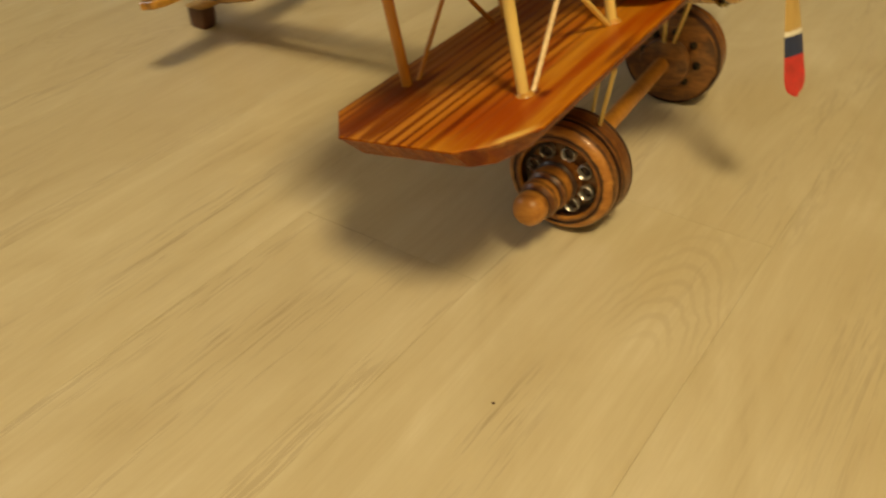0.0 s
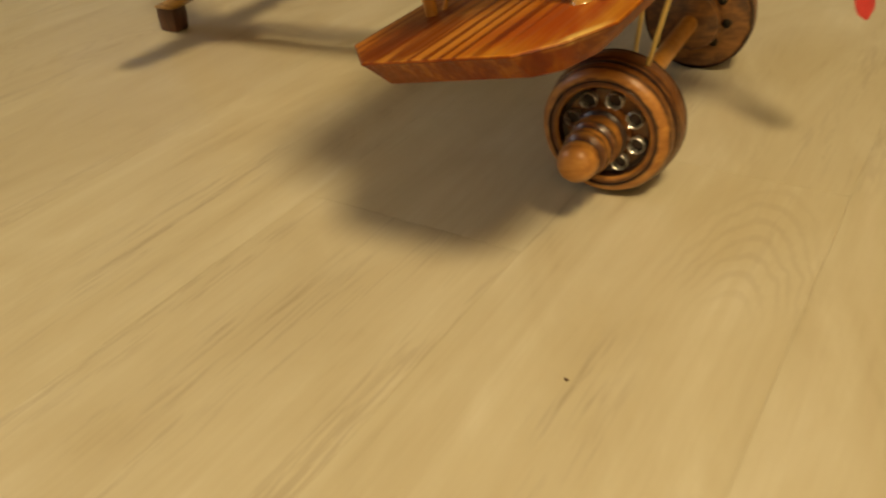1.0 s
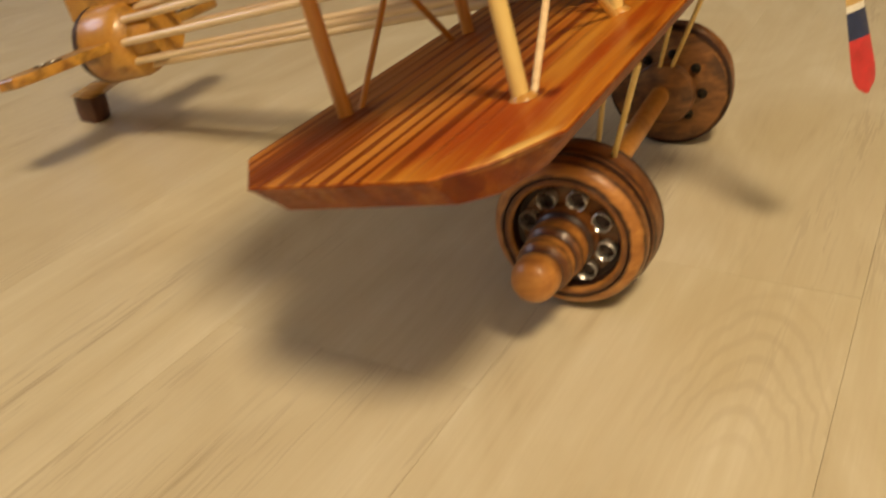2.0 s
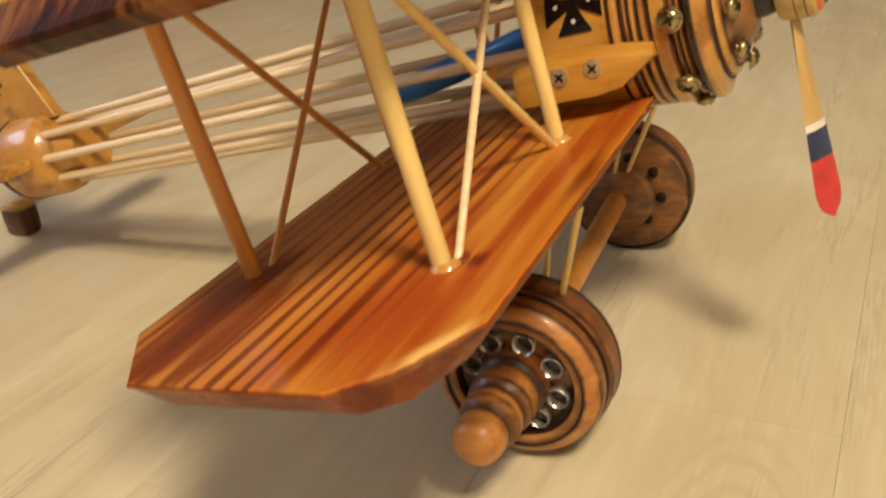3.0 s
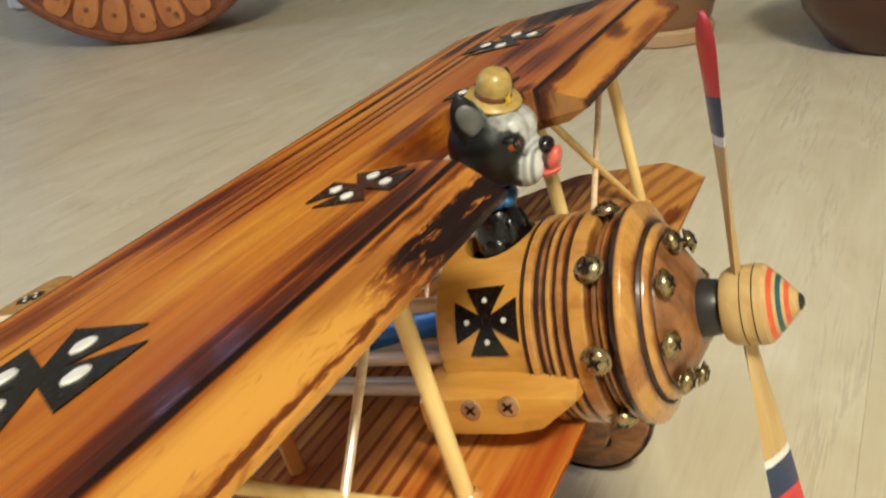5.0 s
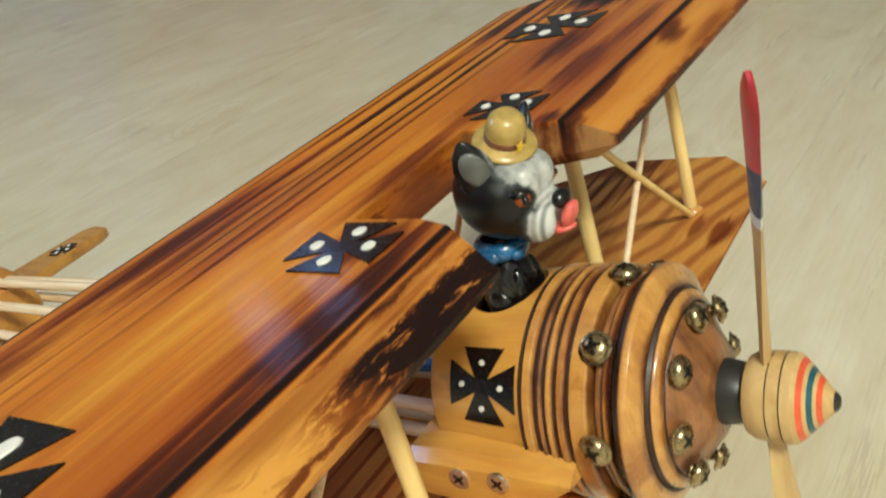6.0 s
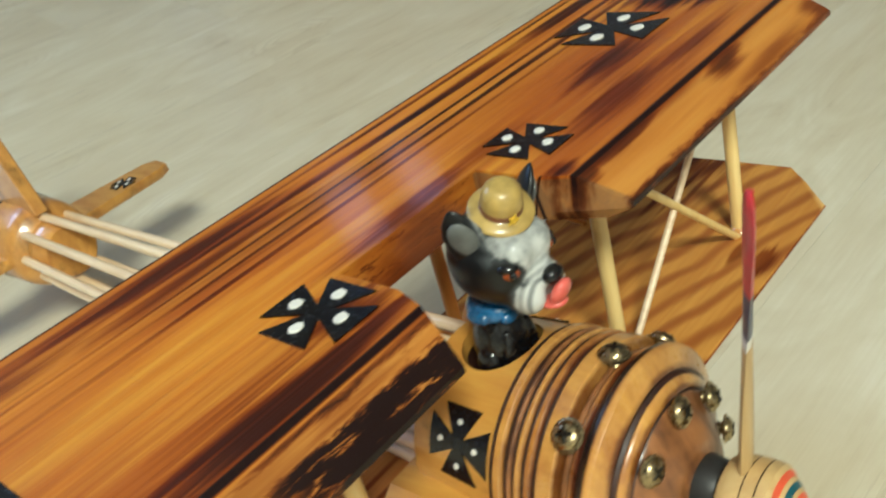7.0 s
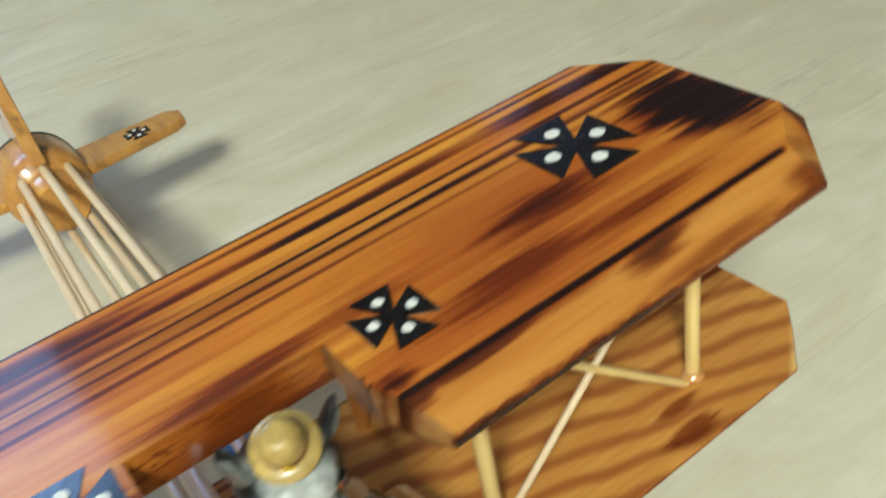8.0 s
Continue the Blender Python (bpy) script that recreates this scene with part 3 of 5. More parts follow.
def figure_material():
    """Hand-painted figure: black coat airbrushed to grey-white over the brow and muzzle."""
    m, nt, b = blank("painted_figure_coat", 0.36, coat=0.12)
    x, y, z = axes(nt, place(nt))
    n1 = grain(nt, place(nt, (1, 1, 1), (3, 1, 0)), 150.0, 4)
    n2 = calc(nt, "MULTIPLY", calc(nt, "SUBTRACT", n1, 0.5), 0.006)
    b.inputs["Specular IOR Level"].default_value = 0.3
    front = span(nt, calc(nt, "ADD", calc(nt, "ADD", x, calc(nt, "MULTIPLY", calc(nt, "SUBTRACT", z, 0.0915), 0.6)), n2), 0.0172, 0.0262)
    ay = calc(nt, "ABSOLUTE", y)

    def spot(cx, cy, cz, lo, hi, stretch=1.0):
        a = calc(nt, "SUBTRACT", x, cx)
        c = calc(nt, "SUBTRACT", ay, cy)
        e = calc(nt, "MULTIPLY", calc(nt, "SUBTRACT", z, cz), stretch)
        d = calc(nt, "SQRT", calc(nt, "ADD", calc(nt, "MULTIPLY", a, a), calc(nt, "ADD", calc(nt, "MULTIPLY", c, c), calc(nt, "MULTIPLY", e, e))))
        return span(nt, calc(nt, "ADD", d, n2), lo, hi, 1.0, 0.0)
    light = calc(nt, "MULTIPLY", front, calc(nt, "SUBTRACT", 1.0, calc(nt, "MULTIPLY", spot(0.0205, 0.0092, 0.0920, 0.0040, 0.0066), 0.97)))
    light = calc(nt, "MULTIPLY", light, calc(nt, "SUBTRACT", 1.0, calc(nt, "MULTIPLY", spot(0.0150, 0.0125, 0.0860, 0.004, 0.007), 0.95)))
    light = calc(nt, "MULTIPLY", light, span(nt, n1, 0.3, 0.6, 0.75, 1.0))
    light = calc(nt, "MULTIPLY", light, span(nt, z, 0.0945, 0.1040, 1.0, 0.8))
    lugs = calc(nt, "MULTIPLY", span(nt, ay, 0.0098, 0.0116), span(nt, z, 0.0970, 0.0995))
    light = calc(nt, "MULTIPLY", light, calc(nt, "SUBTRACT", 1.0, lugs))
    light = calc(nt, "MAXIMUM", light, spot(0.0250, 0.0040, 0.0820, 0.0058, 0.0088))
    # folds round the muzzle, given only as crease shade painted in dark rings
    px, py, pz = calc(nt, "SUBTRACT", x, 0.0285), calc(nt, "SUBTRACT", ay, 0.002), calc(nt, "SUBTRACT", z, 0.0815)
    ring = calc(nt, "SQRT", calc(nt, "ADD", calc(nt, "MULTIPLY", px, px), calc(nt, "ADD", calc(nt, "MULTIPLY", py, py), calc(nt, "MULTIPLY", pz, pz))))
    for at, deep in ((0.0070, 0.34), (0.0090, 0.24), (0.0108, 0.16)):
        fold = span(nt, calc(nt, "ABSOLUTE", calc(nt, "SUBTRACT", calc(nt, "ADD", ring, calc(nt, "MULTIPLY", n2, 0.1)), at)), 0.0001, 0.0011, deep, 0.0)
        light = calc(nt, "MULTIPLY", light, calc(nt, "SUBTRACT", 1.0, fold))
    tone = ramp(nt, light, [(0.0, (0.006, 0.0065, 0.007)), (0.5, (0.055, 0.060, 0.064)), (1.0, (0.56, 0.57, 0.55))])
    nt.links.new(tone, b.inputs["Base Color"])
    bump(nt, b, n1, 0.25, 0.0006)
    return m


figure_coat = figure_material()
straw_paint = paint("straw_paint", (0.37, 0.26, 0.065), 0.36, 0.4, 0.3, 260)
scarf_paint = paint("blue_scarf_paint", (0.016, 0.080, 0.20), 0.22, 0.6, 0.5, 380)
tongue_paint = paint("coral_paint", (0.62, 0.12, 0.09), 0.3, 0.4, 0.15, 200)
amber_eye = paint("amber_paint", (0.25, 0.06, 0.012), 0.15, 0.6, 0.3, 500)
ear_paint = paint("ear_grey_paint", (0.10, 0.105, 0.10), 0.4, 0.2, 0.35, 220)
gold_paint = paint("gold_paint", (0.75, 0.50, 0.03), 0.3, 0.3, 0.15, 300)
band_paint = paint("brown_band_paint", (0.14, 0.05, 0.022), 0.35, 0.3, 0.2, 300)

# ---- mesh helpers ----
def part(name, bm, material, parent=None, label="", sharp=32):
    me = bpy.data.meshes.new(name)
    bmesh.ops.recalc_face_normals(bm, faces=bm.faces)
    bm.to_mesh(me)
    bm.free()
    for p in me.polygons:
        p.use_smooth = True
    me.set_sharp_from_angle(angle=radians(sharp))
    for mt in material if isinstance(material, (list, tuple)) else [material]:
        me.materials.append(mt)
    ob = new(name, me)
    ob.parent = parent
    if label:
        ob["label"] = label
    return ob


def piece(name, mesh, m, parent):
    """Another object on a shared mesh."""
    ob = new(name, mesh)
    ob.parent = parent
    ob.matrix_basis = m
    return ob


def thing(name, label, category, group="", m=None):
    ob = new(name)
    ob.empty_display_size = 0.05
    if m is not None:
        ob.matrix_world = m
    return tagged(ob, label, category, group)


def aim(p0, p1):
    """A frame at p0 whose z points to p1."""
    d = Vector(p1) - Vector(p0)
    return Matrix.Translation(p0) @ d.to_track_quat("Z", "Y").to_matrix().to_4x4()


def lathe(profile, m=None, segs=48, bm=None, mat=0, sweep=None):
    """Turned shape: profile of (radius, height), closed at the axis ends where the radius is 0."""
    bm = bm or bmesh.new()
    m = m or Matrix()
    rings = []
    for r, h in profile:
        if r < 1e-7:
            rings.append([bm.verts.new(m @ Vector((0, 0, h)))])
        else:
            rings.append([bm.verts.new(m @ Vector((r * math.cos(2 * math.pi * i / segs), r * math.sin(2 * math.pi * i / segs), h))) for i in range(segs)])
    for a, b in zip(rings, rings[1:]):
        for i in range(segs):
            j = (i + 1) % segs
            if len(a) == 1 and len(b) == 1:
                continue
            if len(a) == 1:
                fc = bm.faces.new((a[0], b[i], b[j]))
            elif len(b) == 1:
                fc = bm.faces.new((a[i], a[j], b[0]))
            else:
                fc = bm.faces.new((a[i], a[j], b[j], b[i]))
            fc.material_index = mat
    return bm


def stick(p0, p1, r0, r1=None, segs=12, bm=None, mat=0):
    r1 = r0 if r1 is None else r1
    length = (Vector(p1) - Vector(p0)).length
    e = min(r0, r1) * 0.25
    return lathe([(0, 0), (r0 - e, 0), (r0, e), (r1, length - e), (r1 - e, length), (0, length)], aim(p0, p1), segs, bm, mat)


def loft(loops, bm=None, mat=0, cap=True):
    """Skins a stack of closed loops with the same count of points."""
    bm = bm or bmesh.new()
    rows = [[bm.verts.new(p) for p in loop] for loop in loops]
    k = len(rows[0])
    for a, b in zip(rows, rows[1:]):
        for i in range(k):
            j = (i + 1) % k
            bm.faces.new((a[i], a[j], b[j], b[i])).material_index = mat
    if cap:
        bm.faces.new(list(reversed(rows[0]))).material_index = mat
        bm.faces.new(rows[-1]).material_index = mat
    return bm


def block(x0, x1, y0, y1, z0, z1, b=0.002, bm=None, mat=0):
    """A box with worn edges."""
    b = min(b, (x1 - x0) / 3, (y1 - y0) / 3, (z1 - z0) / 3)

    def ring(inset, z):
        i, s = inset, b
        return [(x0 + i + s, y0 + i, z), (x1 - i - s, y0 + i, z), (x1 - i, y0 + i + s, z), (x1 - i, y1 - i - s, z),
                (x1 - i - s, y1 - i, z), (x0 + i + s, y1 - i, z), (x0 + i, y1 - i - s, z), (x0 + i, y0 + i + s, z)]
    return loft([ring(b * 0.9, z0), ring(0, z0 + b), ring(0, z1 - b), ring(b * 0.9, z1)], bm, mat)


def ball(c, r, segs=20, bm=None, mat=0, turn=None):
    """An ellipsoid of radii r round c."""
    bm = bm or bmesh.new()
    res = bmesh.ops.create_uvsphere(bm, u_segments=segs, v_segments=max(6, segs // 2), radius=1)
    m = Matrix.Translation(c) @ (turn or Matrix()) @ Matrix.Diagonal((*r, 1))
    bmesh.ops.transform(bm, matrix=m, verts=res["verts"])
    for v in res["verts"]:
        for fc in v.link_faces:
            fc.material_index = mat
    return bm


def cross_mesh(reach_u, reach_v, lift, to_place):
    """A cross with four flaring arms, laid on a surface by to_place(u, v, height)."""
    bm = bmesh.new()
    inner = 0.17
    for k in range(4):
        rows = []
        for s in range(7):
            f = s / 6
            half = inner + (0.62 - inner) * f
            row = []
            for t in range(5):
                g = (t / 4 * 2 - 1) * half
                a, c = inner + (1 - inner) * f, g
                for _ in range(k):
                    a, c = -c, a
                row.append(bm.verts.new(to_place(a * reach_u, c * reach_v, lift)))
            rows.append(row)
        for r0, r1 in zip(rows, rows[1:]):
            for i in range(4):
                bm.faces.new((r0[i], r0[i + 1], r1[i + 1], r1[i]))
    mid = [bm.verts.new(to_place(a * reach_u, c * reach_v, lift)) for a, c in ((0.17, 0.17), (-0.17, 0.17), (-0.17, -0.17), (0.17, -0.17))]
    bm.faces.new(mid)
    bmesh.ops.remove_doubles(bm, verts=bm.verts[:], dist=0.0002)
    res = bmesh.ops.extrude_face_region(bm, geom=bm.faces[:])
    ext = [v for v in res["geom"] if isinstance(v, bmesh.types.BMVert)]
    low = to_place(0, 0, 0) - to_place(0, 0, lift)
    bmesh.ops.translate(bm, verts=ext, vec=low * 0.9)
    return bm


def dab_mesh(u0, v0, ru, rv, lift, to_place, seed):
    """A small uneven dab of paint."""
    rnd = random.Random(seed)
    bm = bmesh.new()
    top = [bm.verts.new(to_place(u0 + ru * q * math.cos(a), v0 + rv * q * math.sin(a), lift)) for a, q in
           ((2 * math.pi * i / 14, rnd.uniform(0.85, 1.12)) for i in range(14))]
    base = [bm.verts.new(to_place(u0 + ru * 1.12 * math.cos(2 * math.pi * v_i / 14), v0 + rv * 1.12 * math.sin(2 * math.pi * v_i / 14), lift * 0.3)) for v_i in range(14)]
    bm.faces.new(top)
    for i in range(14):
        j = (i + 1) % 14
        bm.faces.new((top[i], top[j], base[j], base[i]))
    return bm


def marked(owner, reach_u, reach_v, to_place, seed, dot=(0.12, 0.165)):
    """A black cross with a white dab on each arm, under its owner."""
    part("cross_mark", cross_mesh(reach_u, reach_v, 0.0006, to_place), black_paint, owner, "glossy black painted cross")
    for k, (a, c) in enumerate(((0.6, 0), (0, 0.6), (-0.6, 0), (0, -0.6))):
        part("white_dab", dab_mesh(a * reach_u, c * reach_v, dot[0] * reach_u, dot[1] * reach_v, 0.0011, to_place, seed + k), white_paint, owner, "white paint dab")




def screw(owner, p, out, label="", size=1.0, shank=0.004, material=None):
    """A round-headed cross-recess screw at p, whose head points along out."""
    m = aim(p, Vector(p) + Vector(out)) @ Matrix.Diagonal((size, size, size, 1))
    bm = lathe([(0.0019, -shank - 0.004), (0.0019, -shank), (0.0024, -shank * 0.8), (0.0019, -shank * 0.6), (0.0024, -shank * 0.4), (0.0019, -shank * 0.2), (0.0021, 0), (0.0046, 0.0), (0.0050, 0.0004), (0.0050, 0.0008),
                (0.0041, 0.0010), (0.0040, 0.0014), (0.0034, 0.0023), (0.0024, 0.0028), (0.0014, 0.0030), (0.0012, 0.0022), (0, 0.0020)], m, 20)
    s = part("screw", bm, material or brass, owner, label)
    bm = bmesh.new()
    for turn in (20, 110):
        k = m @ pose(0, 0, 0, 0, 0, turn)
        block(-0.0025, 0.0025, -0.00052, 0.00052, 0.0020, 0.00315, 0.0002, bm)
        bm.verts.ensure_lookup_table()
        bmesh.ops.transform(bm, matrix=k, verts=bm.verts[-32:])
    part("cross_recess", bm, dark_steel, s)
    return s

# ---- the room ----
X0, X1, Y0, Y1, TOP = -3.6, 2.4, -2.6, 3.4, 2.45


def wall(name, bm):
    return tagged(part(name, bm, wall_paint), "plain cream painted room wall", "wall", kind="structure")


wall("wall_north", block(X0 - 0.2, X1 + 0.2, Y1, Y1 + 0.2, 0, TOP, 0.002))
wall("wall_south", block(X0 - 0.2, X1 + 0.2, Y0 - 0.2, Y0, 0, TOP, 0.002))
wall("wall_east", block(X1, X1 + 0.2, Y0, Y1, 0, TOP, 0.002))
# the window wall, built round its openings
OPENINGS = ((-1.78, 0.06, 1.44, 2.28), (2.24, 2.60, 1.18, 1.62), (2.73, 3.09, 1.18, 1.62))
bm = bmesh.new()
edge_y = Y0
for a, b_, lo, hi in OPENINGS:
    block(X0 - 0.2, X0, edge_y, a, 0, TOP, 0.002, bm)
    block(X0 - 0.2, X0, a, b_, 0, lo, 0.002, bm)
    block(X0 - 0.2, X0, a, b_, hi, TOP, 0.002, bm)
    edge_y = b_
block(X0 - 0.2, X0, edge_y, Y1, 0, TOP, 0.002, bm)
wall("wall_west", bm)
for k, (a, b_, lo, hi) in enumerate(OPENINGS):
    w = tagged(new("window_%d" % (k + 1)), "white framed window in the cream wall", "window", kind="structure")
    fx = X0 - 0.12
    bm = bmesh.new()
    for box in ((a, a + 0.05, lo, hi), (b_ - 0.05, b_, lo, hi), (a + 0.05, b_ - 0.05, lo, lo + 0.05), (a + 0.05, b_ - 0.05, hi - 0.05, hi)):
        block(fx - 0.03, fx + 0.03, box[0], box[1], box[2], box[3], 0.004, bm)
    part("window_frame", bm, frame_paint, w)
    pane = part("pane", block(fx - 0.003, fx + 0.003, a + 0.05, b_ - 0.05, lo + 0.05, hi - 0.05, 0.0005), m_glass, w)
    pane.visible_shadow = False
tagged(part("ceiling", block(X0 - 0.2, X1 + 0.2, Y0 - 0.2, Y1 + 0.2, TOP, TOP + 0.15, 0.002), ceiling_paint), "plain white painted ceiling", "ceiling", kind="structure")

lamp = thing("ceiling_lamp", "round opal ceiling lamp, lit warm", "lamp", m=pose(LAMP[0], LAMP[1], TOP))
part("base_plate", lathe([(0, -0.0005), (0.23, -0.0005), (0.24, -0.006), (0.235, -0.02), (0, -0.02)], None, 48), white_gloss, lamp)
part("shade", lathe([(0.285, -0.02), (0.295, -0.03), (0.295, -0.10), (0.285, -0.115)], None, 64), shade_glow, lamp, "glowing opal glass ring")

# floor of loose-laid boards over a dark joint bed
BOARD, LENGTH, SEAM, SKEW = 0.135, 1.20, 0.1102, -2.0
floor = tagged(part("floor", block(X0 - 0.2, X1 + 0.2, Y0 - 0.2, Y1 + 0.2, -0.03, -0.0035, 0.0005), joint_dark), "bleached oak laminate floor with long boards", "floor", kind="structure")
boards = {}


def board_mesh(w, l):
    key = (round(w, 4), round(l, 4))
    if key not in boards:
        e, f, g = 0.0003, 0.00008, 0.00001
        bm = loft([[(g, g, -0.0034), (w - g, g, -0.0034), (w - g, l - g, -0.0034), (g, l - g, -0.0034)],
                   [(g, g, -0.0007), (w - g, g, -0.0007), (w - g, l - g, -0.0007), (g, l - g, -0.0007)],
                   [(g + f, g + e, 0), (w - g - f, g + e, 0), (w - g - f, l - g - e, 0), (g + f, l - g - e, 0)]])
        ob = part("plank", bm, floor_wood, floor, sharp=20)
        boards[key] = ob.data
        bpy.data.objects.remove(ob)
    return boards[key]


# the boards lie a little askew and run on under the walls
XA, XB, YA, YB = X0 - 0.13, X1 + 0.13, Y0 - 0.13, Y1 + 0.13
first = math.floor((XA - SEAM) / BOARD)
ends = {-2: -0.74, -1: -0.162, 0: -0.034, 1: -0.45, -3: -0.42}
col = first
while SEAM + col * BOARD < XB - 0.001:
    xa, xb = max(XA, SEAM + col * BOARD), min(XB, SEAM + (col + 1) * BOARD)
    start = ends.get(col + 1, random.Random(col).uniform(-1.2, 0))
    y = start - LENGTH * math.ceil((start - YA) / LENGTH)
    while y < YB - 0.001:
        ya, yb = max(YA, y), min(YB, y + LENGTH)
        if xb - xa > 0.01 and yb - ya > 0.01:
            piece("plank", board_mesh(xb - xa, yb - ya), pose(0, 0, 0, 0, 0, SKEW) @ pose(xa, ya, 0), floor)
        y += LENGTH
    col += 1

# ---- the toy biplane, built in its own axes: x to the nose, y to the far wing, z up from the lower wing's top ----
PITCH = 12.2
plane = thing("toy_biplane", "hand-made scorched wooden toy biplane standing on the laminate floor", "toy plane", m=pose(0, 0, 0.134, 0, -PITCH, 0))
DECK = 0.1012          # top of the upper wing
AXIS = 0.0265          # height of the fuselage axis

# upper wing: a plank with a bevelled nose, clipped tips and a notch for the pilot
def upper_loops():
    rear, ridge, nose = -0.0905, 0.0170, 0.0330
    n0, n1, nb = -0.0335, 0.0300, -0.0185
    top = [(rear, -0.194), (-0.066, -0.217), (-0.003, -0.217), (ridge, -0.199), (ridge, n0 - 0.004), (ridge - 0.012, n0), (nb, n0), (nb, n1), (ridge - 0.012, n1), (ridge, n1 + 0.004), (ridge, 0.199), (-0.003, 0.222), (-0.066, 0.222), (rear, 0.198)]
    mid = [(rear - 0.001, -0.199), (-0.068, -0.2275), (0.001, -0.231), (nose, -0.204), (nose, n0 - 0.010), (ridge - 0.006, n0), (nb, n0), (nb, n1), (ridge - 0.006, n1), (nose, n1 + 0.009), (nose, 0.199), (0.001, 0.231), (-0.068, 0.2275), (rear - 0.001, 0.200)]
    low = [(rear + 0.002, -0.195), (-0.067, -0.223), (-0.001, -0.226), (nose - 0.008, -0.199), (nose - 0.008, n0 - 0.008), (ridge - 0.010, n0), (nb, n0), (nb, n1), (ridge - 0.010, n1), (nose - 0.008, n1 + 0.007), (nose - 0.008, 0.196), (-0.001, 0.226), (-0.067, 0.223), (rear + 0.002, 0.197)]
    edge = lambda pts, d, z: [(x, y, z) for x, y in pts]
    c = lambda a, b, t: [(p[0] + (q[0] - p[0]) * t, p[1] + (q[1] - p[1]) * t) for p, q in zip(a, b)]
    return [edge(low, 0, DECK - 0.0150), edge(mid, 0, DECK - 0.0115), edge(mid, 0, DECK - 0.0095), edge(c(mid, top, 0.93), 0, DECK - 0.0009), edge(c(mid, top, 1.03), 0, DECK)]


upper_wing = part("upper_wing", loft(upper_loops()), upper_wood, plane, "scorched varnished pine wing plank with a notch", 11)
for k, (cx, cy, ru, rv) in enumerate(((-0.035, -0.152, 0.0208, 0.0222), (-0.0095, -0.050, 0.0150, 0.0134), (-0.0124, 0.0515, 0.0138, 0.0118), (-0.0405, 0.1535, 0.0212, 0.0186))):
    marked(upper_wing, ru, rv, lambda u, v, h, cx=cx, cy=cy: Vector((cx + u, cy + v, DECK + h)), 10 * k)

# lower wing: bevelled on its underside
def lower_loops():
    rear, lead = -0.0945, 0.0280
    top = [(rear, -0.200), (-0.072, -0.2275), (-0.002, -0.2335), (0.013, -0.224), (lead, -0.203), (lead, 0.200), (0.012, 0.219), (0.0, 0.2315), (-0.055, 0.2315), (rear, 0.200)]
    low = [(rear + 0.006, -0.192), (-0.064, -0.219), (0.0, -0.2225), (0.010, -0.217), (lead - 0.0115, -0.199), (lead - 0.0115, 0.196), (0.009, 0.212), (-0.002, 0.223), (-0.052, 0.223), (rear + 0.006, 0.194)]
    k = lambda t: [(a[0] + (b[0] - a[0]) * t, a[1] + (b[1] - a[1]) * t) for a, b in zip(top, low)]
    z = lambda pts, h: [(x, y, h) for x, y in pts]
    return [z(k(1.0), -0.0125), z(k(0.85), -0.0118), z(k(0.12), -0.0022), z(k(-0.01), -0.0010), z(k(0.05), 0.0)]


part("lower_wing", loft(lower_loops()), lower_wood, plane, "scorched streaky pine lower wing plank", 24)

# struts and braces between the wings
UNDER = DECK - 0.0148
for side in (-1, 1):
    for x, y, wood in ((0.0, 0.170, dowel_wood), (-0.0755, 0.163, tan_dowel), (0.0, 0.0655, dowel_wood), (-0.0755, 0.055, tan_dowel)):
        part("strut", stick((x, side * y, -0.004), (x, side * y, UNDER + 0.002), 0.0030, segs=16), wood, plane, "turned wooden dowel strut")
    for x, y in ((0.0, 0.170), (0.0, 0.0655)):
        s_ = Vector((x, side * y, 0.0002))
        part("glue_bead", lathe([(0.0050, -0.0006), (0.0046, 0.0003), (0.0039, 0.0009), (0.0032, 0.0017), (0.0028, 0.0018)], Matrix.Translation(s_ + Vector((0.0006, -side * 0.0004, 0))), 18), glue, plane, "dried glue round the strut")
    for p0, p1, r, wood in (((0.002, 0.1655, -0.002), (0.0005, 0.067, UNDER), 0.00135, stick_wood), ((-0.0735, 0.157, -0.002), (-0.0785, 0.049, UNDER), 0.00125, tan_dowel),
                            ((0.0005, 0.0695, -0.002), (0.0005, 0.1655, UNDER), 0.0017, dowel_wood), ((-0.0800, 0.0620, -0.002), (-0.0800, 0.1450, UNDER), 0.0015, tan_dowel)):
        if side > 0 and p0[0] > 0:
            r, wood = (0.0017, dowel_wood) if wood is stick_wood else (0.00145, stick_wood)
        a, b_ = [Vector((q[0], side * q[1], q[2])) for q in (p0, p1)]
        part("brace", stick(a, b_, r, segs=10), wood, plane, "thin round wooden brace stick")

# fuselage barrel with an open cockpit
def along(x=0.0, z=AXIS, y=0.0):
    """A frame on the fuselage axis whose z runs to the nose and whose x points up."""
    return Matrix(((0, 0, 1, x), (0, -1, 0, y), (1, 0, 0, z), (0, 0, 0, 1)))


